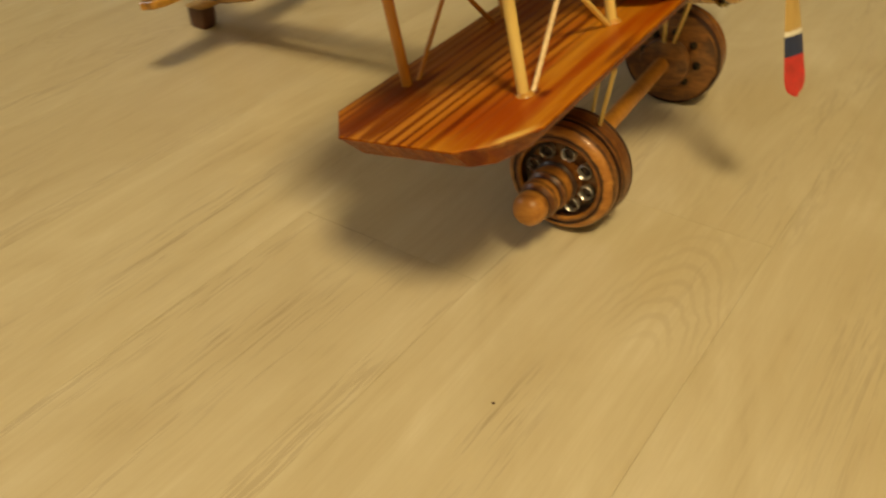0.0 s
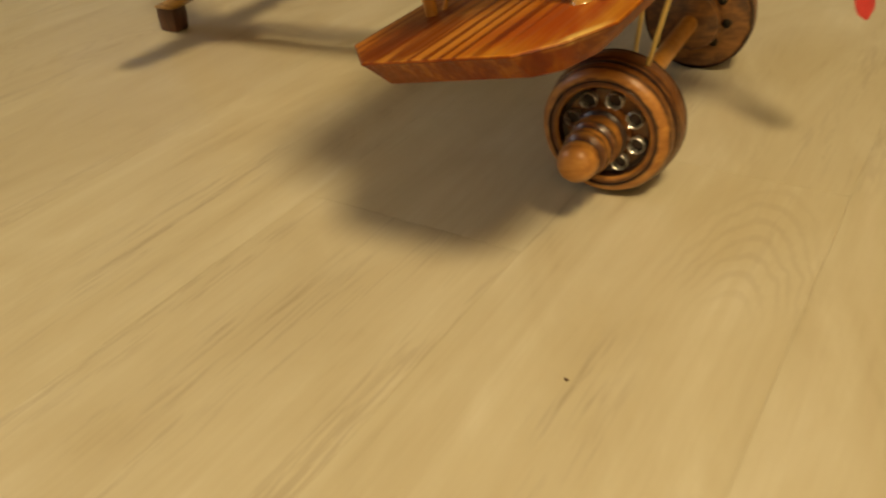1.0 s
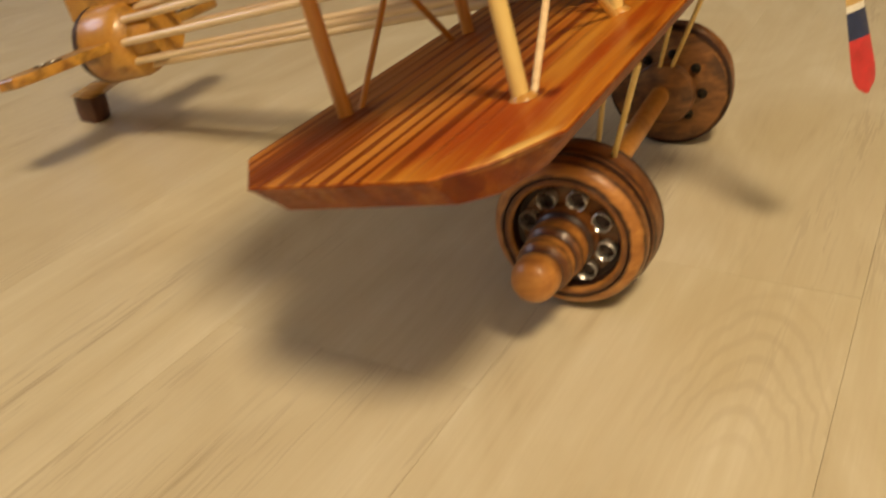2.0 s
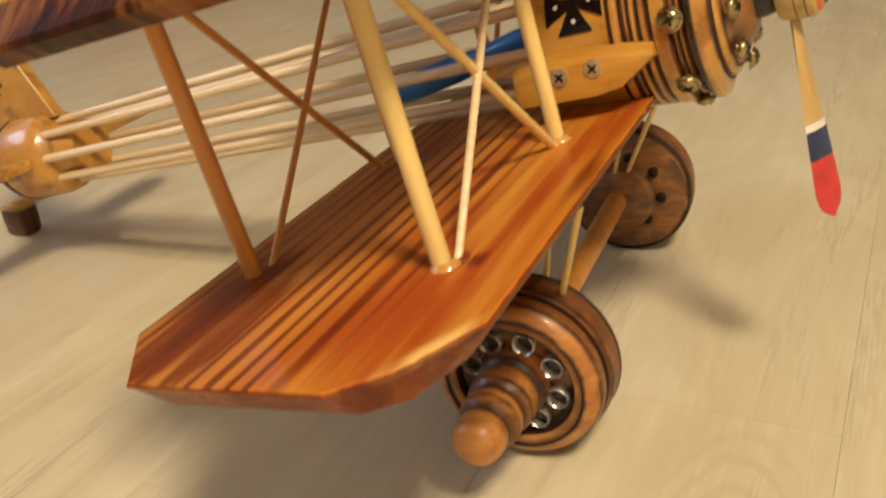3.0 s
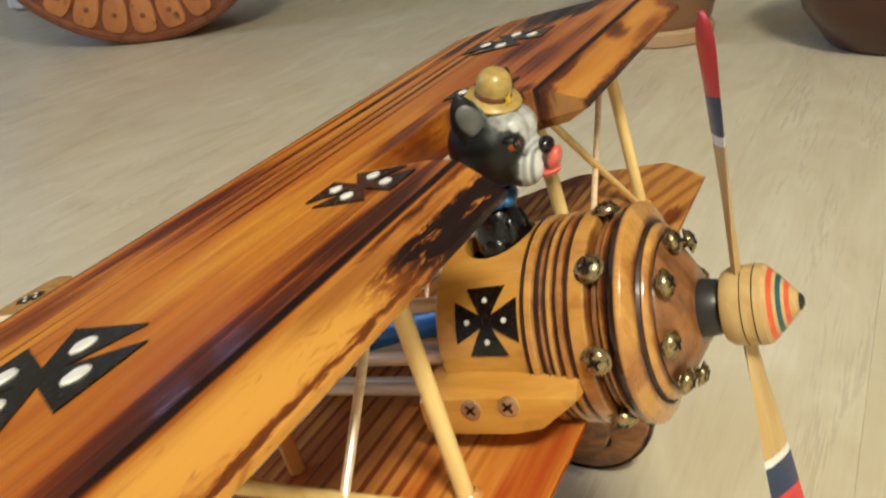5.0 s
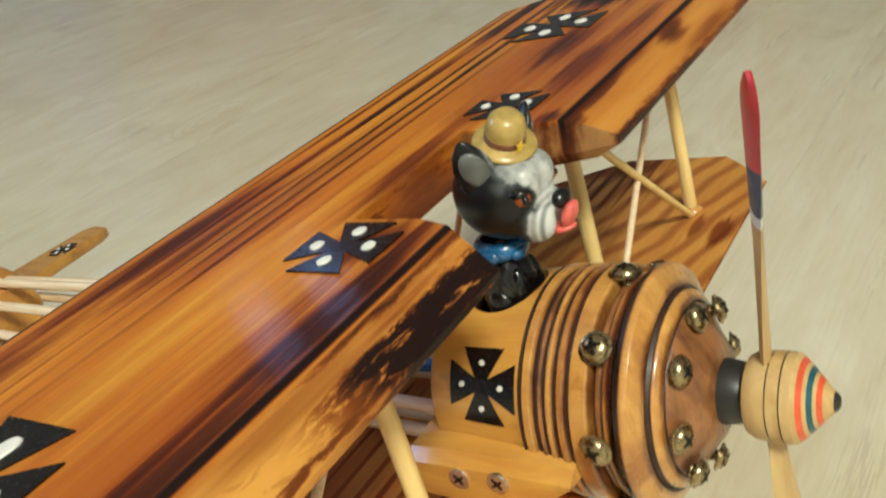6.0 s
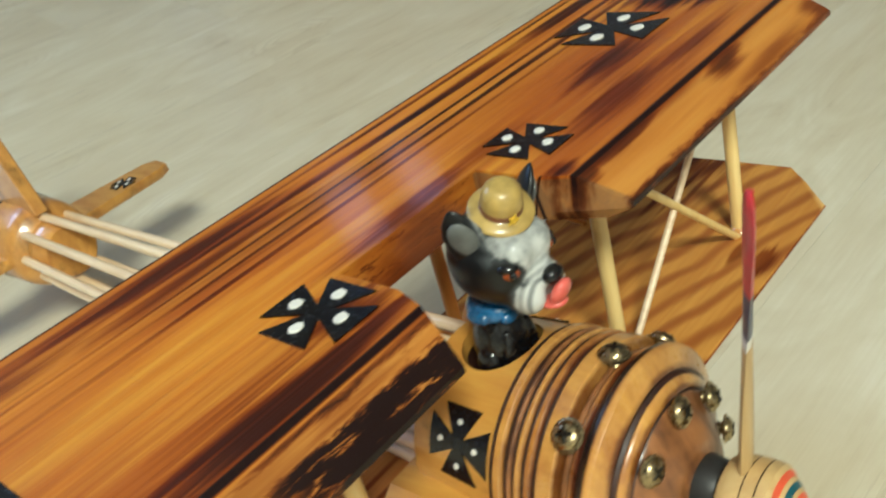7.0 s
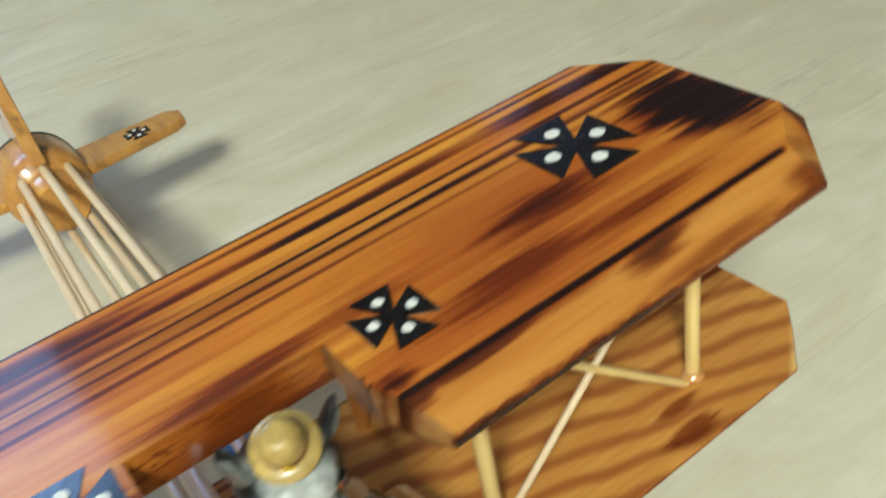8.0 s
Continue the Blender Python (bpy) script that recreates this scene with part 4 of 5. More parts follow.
def barrel():
    bm = bmesh.new()
    na, xs = 96, [-0.0150, -0.0142] + [-0.0135 + 0.0320 * i / 28 for i in range(29)] + [0.0190]
    radius = lambda x: (0.0318 if x < -0.0145 else 0.0326) + 0.0026 * max(0, (x + 0.014) / 0.031)
    hx, hr, ha = 0.0040, 0.0130, 0.0135
    grid = []
    for x in xs:
        row = []
        for i in range(na):
            a = 2 * math.pi * i / na
            s = ((a + math.pi) % (2 * math.pi) - math.pi) * radius(x)
            q = math.hypot((x - hx) / hr, s / ha)
            xx, ss = x, s
            if 0.80 < q < 1.18:
                xx, ss = hx + (x - hx) / q, s / q
            aa = ss / radius(x)
            row.append((xx, q, bm.verts.new(along(xx) @ Vector((radius(xx) * math.cos(aa), radius(xx) * math.sin(aa), 0)))))
        grid.append(row)
    inner = [[bm.verts.new(q[2].co) for q in row] for row in grid]
    for row, irow in zip(grid, inner):
        for q, v in zip(row, irow):
            out = Vector((0, q[2].co[1], q[2].co[2] - AXIS)).normalized()
            v.co = q[2].co - out * 0.0055
    edges = {}
    for a in range(len(grid) - 1):
        for i in range(na):
            j = (i + 1) % na
            keys = ((a, i), (a, j), (a + 1, j), (a + 1, i))
            qs = [grid[r][c][1] for r, c in keys]
            if sum(q < 1.0 for q in qs) >= 2 and min(qs) < 0.985:
                continue
            bm.faces.new([grid[r][c][2] for r, c in keys])
            bm.faces.new([inner[r][c] for r, c in reversed(keys)])
            for k in range(4):
                e = (keys[k], keys[(k + 1) % 4])
                edges[tuple(sorted(e))] = edges.get(tuple(sorted(e)), 0) + 1
    for (p, q), count in edges.items():
        if count == 1:
            bm.faces.new((grid[p[0]][p[1]][2], grid[q[0]][q[1]][2], inner[q[0]][q[1]], inner[p[0]][p[1]]))
    bmesh.ops.delete(bm, geom=[v for v in bm.verts if not v.link_faces], context="VERTS")
    return bm


fuselage = part("fuselage", barrel(), body_wood, plane, "varnished pine barrel with a round cockpit", 40)
part("bulkhead", lathe([(0, -0.0135), (0.029, -0.0135), (0.029, -0.0105), (0, -0.0105)], along(), 48), char_wood, plane)
angle = radians(-61.4)


def on_barrel(u, v, h):
    x = 0.0054 + u
    r = 0.0326 + 0.0026 * (x + 0.014) / 0.031 + h
    a = angle + v / 0.0344
    return Vector((x, r * math.sin(a), AXIS + r * math.cos(a)))


marked(fuselage, 0.0118, 0.0114, on_barrel, 70, (0.075, 0.075))
marked(fuselage, 0.0118, 0.0125, lambda u, v, h: Vector((on_barrel(u, v, h)[0], -on_barrel(u, v, h)[1], on_barrel(u, v, h)[2])), 80, (0.075, 0.075))


def ring(name, x0, x1, r, wood, e=0.0007, label="", r1=None):
    r1 = r if r1 is None else r1
    return part(name, lathe([(0, x0), (r - e, x0), (r, x0 + e), (r1, x1 - e), (r1 - e, x1), (0, x1)], along(), 72), wood, plane, label)


# stacked turned discs of the engine, with charred edges between them
for x0, x1, r, wood in ((0.0193, 0.0232, 0.0364, disc_wood), (0.0245, 0.0264, 0.0362, nose_wood), (0.0270, 0.0298, 0.0365, disc_wood), (0.0305, 0.0338, 0.0366, amber_disc), (0.0345, 0.0410, 0.0368, disc_wood),
                        (0.0410, 0.0438, 0.0334, nose_wood), (0.0438, 0.0462, 0.0346, amber_disc), (0.0467, 0.0482, 0.0340, amber_disc)):
    e = min(0.0010, (x1 - x0) * 0.4)
    part("engine_disc", lathe([(0, x0), (r - e * 1.6, x0), (r - e * 0.5, x0 + e * 0.4), (r, x0 + e), (r, x1 - e), (r - e * 0.5, x1 - e * 0.4), (r - e * 1.6, x1), (0, x1)], along(), 72), wood, plane)
for x0, x1, r in ((0.0186, 0.0193, 0.0360), (0.0232, 0.0245, 0.0353), (0.0264, 0.0270, 0.0357), (0.0298, 0.0305, 0.0358), (0.0338, 0.0345, 0.0360), (0.0462, 0.0467, 0.0338)):
    ring("charred_edge", x0, x1, r, char_wood, 0.0001, "scorched black edge")
# the cowl narrows in three turned steps, each with a burnt line at its foot
part("charred_edge", lathe([(0, 0.0482), (0.0358, 0.0482), (0.0367, 0.0485), (0.0371, 0.0490), (0.0372, 0.0502)], along(), 72), burnt_gloss, plane, "thick glossy scorched edge")
part("cowl_ring", lathe([(0.0372, 0.0502), (0.0372, 0.0513), (0.0367, 0.0524), (0.0318, 0.0548), (0.0308, 0.0551)], along(), 72), disc_wood, plane, "bevelled pale pine cowl ring")
part("charred_edge", lathe([(0.0308, 0.0551), (0.0296, 0.0549), (0.0291, 0.0560), (0.0294, 0.0564)], along(), 72), char_wood, plane, "scorched black edge")
part("cowl_step", lathe([(0.0294, 0.0564), (0.0293, 0.0570), (0.0287, 0.0577), (0.0266, 0.0588), (0.0262, 0.0589)], along(), 72), disc_wood, plane, "narrow pale pine step")
part("charred_edge", lathe([(0.0262, 0.0589), (0.0255, 0.0588), (0.0253, 0.0592)], along(), 72), char_wood, plane, "scorched black edge")
part("nose_cone", lathe([(0.0253, 0.0592), (0.0250, 0.0597), (0.0214, 0.0618), (0.0168, 0.0650), (0.0142, 0.0668), (0.0120, 0.0676), (0, 0.0678)], along(), 72), nose_wood, plane, "scorched turned nose cone")
part("motor_shaft", lathe([(0, 0.0672), (0.0096, 0.0672), (0.0096, 0.0690), (0.0089, 0.0734), (0.0084, 0.0742), (0.0076, 0.0744), (0.0080, 0.0765), (0, 0.0765)], along(), 40), black_plastic, plane, "black plastic motor shaft")
for k in range(8):
    a = radians(6 - 45 * k)
    out = Vector((0, math.sin(a), math.cos(a)))
    screw(plane, Vector((0.0424, 0, AXIS)) + out * 0.0364, out, "brassed round-headed screw", 1.0, 0.003)
    a = radians(3 - 45 * k)
    out = Vector((0, math.sin(a), math.cos(a)))
    tilt = (out * 0.32 + Vector((0.95, 0, 0))).normalized()
    screw(plane, Vector((0.0622, 0, AXIS)) + out * 0.0243, tilt, "brassed round-headed screw", 0.92, 0.0045)

# side blocks that carry the lower wing
for side in (-1, 1):
    def sec(x, z0, z1, y0, y1):
        return [(x, side * y0, z0), (x, side * y1, z0 + 0.002), (x, side * (y1 + 0.0005), (z0 + z1) / 2), (x, side * y1, z1 - 0.003), (x, side * (y1 - 0.004), z1), (x, side * y0, z1 + 0.001)]
    fairing = part("side_block", loft([sec(-0.021, 0.0072, 0.0240, 0.016, 0.0440), sec(-0.006, 0.0072, 0.0258, 0.018, 0.0450), sec(0.012, 0.0072, 0.0258, 0.024, 0.0450), sec(0.022, 0.0088, 0.0252, 0.028, 0.0445), sec(0.0350, 0.0175, 0.0232, 0.031, 0.0425)]), body_wood, plane, "carved pine side block")
    for x, z in ((0.0127, 0.0200), (-0.0011, 0.0190)):
        s = Vector((x, side * 0.0455, z))
        part("screw", lathe([(0.0, -0.004), (0.0034, -0.001), (0.0036, 0.0002), (0.0035, 0.0005), (0.0012, 0.0006), (0.0009, 0.0001), (0, 0.0)], aim(s, s + Vector((0, side, 0))), 20), steel, fairing, "small countersunk steel screw")
        bm = bmesh.new()
        for turn in (35, 125):
            block(-0.0022, 0.0022, -0.0004, 0.0004, 0.0004, 0.0009, 0.0001, bm)
            bm.verts.ensure_lookup_table()
            bmesh.ops.transform(bm, matrix=aim(s, s + Vector((0, side, 0))) @ pose(0, 0, 0, 0, 0, turn), verts=bm.verts[-32:])
        part("cross_recess", bm, dark_steel, fairing)

# tail boom of round sticks, splayed from the tail block to the barrel
TAIL_Y, TAIL_Z = 0.012, 0.0215
for k in range(8):
    a = radians(3 + 45 * k)
    p0 = Vector((-0.3560, TAIL_Y + 0.0190 * math.sin(a), TAIL_Z + 0.0190 * math.cos(a)))
    p1 = Vector((-0.0140, 0.0245 * math.sin(a), AXIS - 0.001 + 0.0245 * math.cos(a)))
    part("boom_rod", stick(p0, p1, 0.0026, segs=12), stick_wood, plane, "pale bamboo boom rod")
tail = along(0, TAIL_Z, TAIL_Y)
part("tail_block", lathe([(0, -0.331), (0.0150, -0.331), (0.0165, -0.333), (0.0170, -0.350), (0.0228, -0.3535), (0.0250, -0.356), (0.0262, -0.362), (0.0268, -0.388), (0.0255, -0.394), (0, -0.395)], tail, 56), tail_wood, plane, "amber varnished round tail block", 40)
part("charred_edge", lathe([(0.0262, -0.3870), (0.0272, -0.3885), (0.0268, -0.3915), (0.0250, -0.3955), (0.0235, -0.3955)], tail, 56), char_wood, plane)


def plank_fin(points, thick, to_place):
    """A thin board cut to an outline, with eased edges."""
    c = Vector((sum(p[0] for p in points) / len(points), sum(p[1] for p in points) / len(points)))
    ins = [Vector(p) + (c - Vector(p)).normalized() * 0.0009 for p in points]
    return loft([[to_place(p[0], p[1], -thick / 2) for p in ins], [to_place(p[0], p[1], -thick / 2 + 0.0009) for p in points],
                 [to_place(p[0], p[1], thick / 2 - 0.0009) for p in points], [to_place(p[0], p[1], thick / 2) for p in ins]])


fin_at = lambda u, v, h: Vector((u, TAIL_Y + h, v))
fin = part("fin", plank_fin([(-0.347, 0.044), (-0.366, 0.098), (-0.376, 0.116), (-0.396, 0.120), (-0.412, 0.108), (-0.410, 0.040)], 0.008, fin_at), tail_wood, plane, "amber varnished upright fin")
for s in (-1, 1):
    marked(fin, 0.0125, 0.0125, lambda u, v, h, s=s: fin_at(-0.3935 + u, 0.077 + v, s * (0.004 + h)), 90 + s)
for side in (-1, 1):
    stab_at = lambda u, v, h, side=side: Vector((u, TAIL_Y + side * v, 0.0225 + h))
    stab = part("stabiliser", plank_fin([(-0.358, 0.018), (-0.3650, 0.087), (-0.370, 0.0955), (-0.383, 0.0970), (-0.389, 0.090), (-0.390, 0.018)], 0.0065, stab_at), tail_wood, plane, "amber pine tail stabiliser with a scorched end")
    marked(stab, 0.0080, 0.0080, lambda u, v, h, at=stab_at: at(-0.374 + u, 0.064 + v, 0.00325 + h), 100 + side)

# tail skid under the block, standing on the floor
to_local = plane.matrix_world.inverted()
top = Vector((-0.400, 0.016, -0.001))


def rounded(cx, cy, rx, ry, z=None):
    """A rounded square of points: on the floor's axes when z is given, else in the plane's own."""
    pts = []
    for k in range(20):
        a = 2 * math.pi * (k + 0.5) / 20
        u, v = math.cos(a), math.sin(a)
        f = (abs(u) ** 5 + abs(v) ** 5) ** -0.2
        pts.append(to_local @ Vector((cx + rx * u * f, cy + ry * v * f, z)) if z is not None else Vector((cx + rx * u * f, cy + ry * v * f, top.z)))
    return pts


rim = rounded(top.x + 0.002, top.y - 0.001, 0.018, 0.013)
ankle = rounded(-0.451, 0.0385, 0.0125, 0.0105, 0.021)
skid = part("tail_skid", loft([ankle, [a_.lerp(b_, 0.25) for a_, b_ in zip(ankle, rim)], rim]), tail_wood, plane, "amber wooden tail skid")
part("skid_foot", loft([rounded(-0.451, 0.0385, 0.0086, 0.0074, 0.0), rounded(-0.451, 0.0385, 0.0100, 0.0086, 0.0016), rounded(-0.451, 0.0385, 0.0108, 0.0092, 0.0120), rounded(-0.451, 0.0385, 0.0106, 0.0090, 0.0205)]), foot_wood, skid, "dark scorched wooden foot")

# propeller
propeller = part("propeller_hub", lathe([(0, 0.0744), (0.0080, 0.0744), (0.0112, 0.0752), (0.0125, 0.0772), (0.0128, 0.0800), (0.0128, 0.0816)], along(), 56), blade_wood, plane, "turned bare wood spinner")
for at in (0.0816, 0.0853):
    part("dark_line", lathe([(0.0128, at), (0.0124, at + 0.0002), (0.0129, at + 0.0004)], along(), 56), char_wood, propeller)
for x0, x1, r0, r1, mt in ((0.0820, 0.0853, 0.0129, 0.0130, blade_wood), (0.0857, 0.0882, 0.0130, 0.0127, blade_wood), (0.0882, 0.0894, 0.0127, 0.0116, blade_wood), (0.0894, 0.0908, 0.0116, 0.0102, orange_paint), (0.0908, 0.0917, 0.0102, 0.0093, blade_wood),
                           (0.0917, 0.0930, 0.0093, 0.0079, teal_paint), (0.0930, 0.0938, 0.0079, 0.0070, blade_wood), (0.0938, 0.0951, 0.0070, 0.0055, orange_paint), (0.0951, 0.0974, 0.0055, 0.0029, blade_wood)):
    part("spinner_band", lathe([(r0, x0), (r1, x1)], along(), 56), mt, propeller)
part("spinner_tip", lathe([(0.0029, 0.0974), (0.0024, 0.0981), (0.0014, 0.0987), (0, 0.0989)], along(), 40), black_plastic, propeller, "black spinner tip")


def blade(sign):
    """One blade in five painted lengths, twisted from root to tip."""
    def sec(t):
        r = 0.008 + 0.085 * t
        w = 0.0042 + 0.0036 * math.sin(math.pi * 0.5 * min(1, t * 1.5)) if t < 0.86 else 0.0078 * math.sqrt(max(0.02, 1 - ((t - 0.86) / 0.14) ** 2))
        h, tw = 0.0016 - 0.0006 * t, -radians(6 + 30 * t)
        cx = 0.0800 + 0.004 * t
        out = Vector((0, sign * math.sin(radians(-5)), -sign * math.cos(radians(-5))))
        sidev = Vector((0, out[2], -out[1]))
        f_ = Vector((1, 0, 0))
        du = sidev * math.cos(tw) + f_ * math.sin(tw)
        dv = f_ * math.cos(tw) - sidev * math.sin(tw)
        c = Vector((cx, 0, AXIS)) + out * r
        return [c + du * w * p + dv * h * q for p, q in ((1, 0), (0.6, 0.8), (0, 1), (-0.6, 0.8), (-1, 0), (-0.6, -0.8), (0, -1), (0.6, -0.8))]
    for name, t0, t1, mt in (("blade", 0.0, 0.535, blade_wood), ("white_stripe", 0.535, 0.570, white_paint), ("navy_band", 0.570, 0.710, navy_paint), ("red_tip", 0.710, 1.0, red_paint)):
        part(name, loft([sec(t0 + (t1 - t0) * i / 7) for i in range(8)]), mt, propeller)


blade(1)
blade(-1)

# undercarriage: axle, two stacked wheels, wire-thin struts
WX, WZ = -0.0115, 0.0384


def from_world(p):
    return to_local @ Vector(p)


part("axle", stick(from_world((WX - 0.003, -0.085, WZ)), from_world((WX - 0.010, 0.120, WZ)), 0.0060, segs=20), tan_dowel, plane, "amber dowel axle")
for p0, p1 in (((0.018, -0.105, -0.012), (WX + 0.003, -0.055, WZ + 0.004)), ((-0.012, -0.045, -0.0122), (WX - 0.002, -0.056, WZ + 0.004)), ((0.018, 0.012, -0.012), (WX - 0.003, 0.098, WZ + 0.018)), ((0.006, 0.002, -0.0122), (WX - 0.010, 0.096, WZ + 0.018))):
    part("gear_stick", stick(p0, from_world(p1), 0.0013, segs=8), dowel_wood, plane, "thin undercarriage stick")


def wheel(wx, y_out, side):
    """side: the way the outer face looks along y."""
    c = from_world((wx, y_out, WZ))
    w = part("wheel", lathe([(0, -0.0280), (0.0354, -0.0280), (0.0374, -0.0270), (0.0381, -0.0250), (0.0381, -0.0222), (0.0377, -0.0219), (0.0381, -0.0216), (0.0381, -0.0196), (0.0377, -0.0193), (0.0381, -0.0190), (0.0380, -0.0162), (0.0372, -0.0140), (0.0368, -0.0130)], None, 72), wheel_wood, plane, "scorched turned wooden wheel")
    w.matrix_basis = aim(c, c + Vector((0, side, 0)))
    part("charred_groove", lathe([(0.0368, -0.0130), (0.0346, -0.0126), (0.0344, -0.0116), (0.0358, -0.0112)], None, 72), char_wood, w)
    part("outer_disc", lathe([(0.0358, -0.0112), (0.0365, -0.0095), (0.0361, -0.0060), (0.0345, -0.0030), (0.0320, -0.0010), (0.0300, -0.0004)], None, 72), wheel_wood, w)
    part("charred_groove", lathe([(0.0300, -0.0004), (0.0296, -0.0012), (0.0290, -0.0006)], None, 72), char_wood, w)
    part("rim_lip", lathe([(0.0290, -0.0006), (0.0272, 0.0000), (0.0262, -0.0006), (0.0256, -0.0020)], None, 72), wheel_wood, w)
    part("recess", lathe([(0.0256, -0.0020), (0.0250, -0.0072), (0.0225, -0.0078)], None, 72), char_wood, w, "charred recessed face")
    part("face", lathe([(0.0225, -0.0078), (0.0130, -0.0070), (0.0110, -0.0070)], None, 72), nose_wood, w, "dark scorched wheel face")
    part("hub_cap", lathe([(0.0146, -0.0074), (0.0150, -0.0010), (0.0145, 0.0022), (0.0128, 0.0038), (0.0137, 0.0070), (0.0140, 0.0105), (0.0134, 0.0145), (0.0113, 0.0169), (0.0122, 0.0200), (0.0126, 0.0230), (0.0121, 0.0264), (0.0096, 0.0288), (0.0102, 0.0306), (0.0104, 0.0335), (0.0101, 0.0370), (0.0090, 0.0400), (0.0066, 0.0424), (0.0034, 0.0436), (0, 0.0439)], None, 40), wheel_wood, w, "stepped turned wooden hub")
    for r, h in ((0.0128, 0.0038), (0.0113, 0.0169), (0.0096, 0.0288)):
        part("charred_ring", lathe([(r + 0.0002, h - 0.0012), (r + 0.0005, h), (r - 0.0008, h + 0.0010)], None, 40), char_wood, w)
    for k in range(8):
        a = radians(18 + 45 * k)
        p = Vector((0.0188 * math.cos(a), 0.0188 * math.sin(a), -0.0072))
        q = Matrix.Translation(p)
        part("eyelet", lathe([(0.0044, -0.001), (0.0048, 0.0034), (0.0047, 0.0044), (0.0044, 0.0047), (0.0040, 0.0042), (0.0039, -0.001)], q, 24), eyelet_steel, w, "bright steel eyelet")
        part("eyelet_hole", lathe([(0, 0.0002), (0.0040, 0.0002), (0.0040, -0.001)], q, 16), char_wood, w)
        # bolt ends on the inner face
        p = Vector((0.0212 * math.cos(a), 0.0212 * math.sin(a), -0.0282))
        q = aim(p, p - Vector((0, 0, 1)))
        part("bolt_end", lathe([(0.0031, 0), (0.0031, 0.0016), (0.0022, 0.0020), (0.0016, 0.0034), (0, 0.0036)], q, 12), dark_steel, w, "dark steel bolt end")
    part("inner_face", lathe([(0, -0.0283), (0.0348, -0.0283), (0.0354, -0.0280)], None, 56), nose_wood, w, "dark scorched inner face")
    part("inner_hub", lathe([(0.0150, -0.0279), (0.0160, -0.0330), (0.0186, -0.0356), (0.0192, -0.0370), (0.0192, -0.0416), (0.0184, -0.0432), (0.0120, -0.0446), (0.0086, -0.0450), (0, -0.0450)], None, 40), nose_wood, w, "scorched inner hub")
    part("charred_edge", lathe([(0.0374, -0.0282), (0.0382, -0.0266), (0.0384, -0.0252), (0.0381, -0.0246)], None, 72), char_wood, w)
    return w


wheel(WX - 0.003, -0.0930, -1)
wheel(WX - 0.0080, 0.1390, 1)

# blue tube lying inside the boom rods
tube = thing("blue_tube", "blue plastic tube with a grey nozzle lying between the boom rods", "tube", m=plane.matrix_world.copy())
ta, tb = Vector((-0.020, 0.003, 0.0292)), Vector((-0.106, 0.0085, 0.0150))
part("tube_body", lathe([(0, 0), (0.0054, 0), (0.0061, 0.001), (0.0064, 0.016), (0.0058, 0.026), (0.0053, 0.034), (0.0058, 0.043), (0.0064, 0.052), (0.0064, 0.0835), (0.0058, 0.0865), (0.0044, 0.0872)], aim(ta, tb), 28), blue_plastic, tube)
part("nozzle", lathe([(0.0046, 0.0870), (0.0042, 0.0878), (0.0036, 0.0950), (0.0026, 0.0980), (0, 0.0983)], aim(ta, tb), 24), grey_plastic, tube, "grey tapered nozzle")

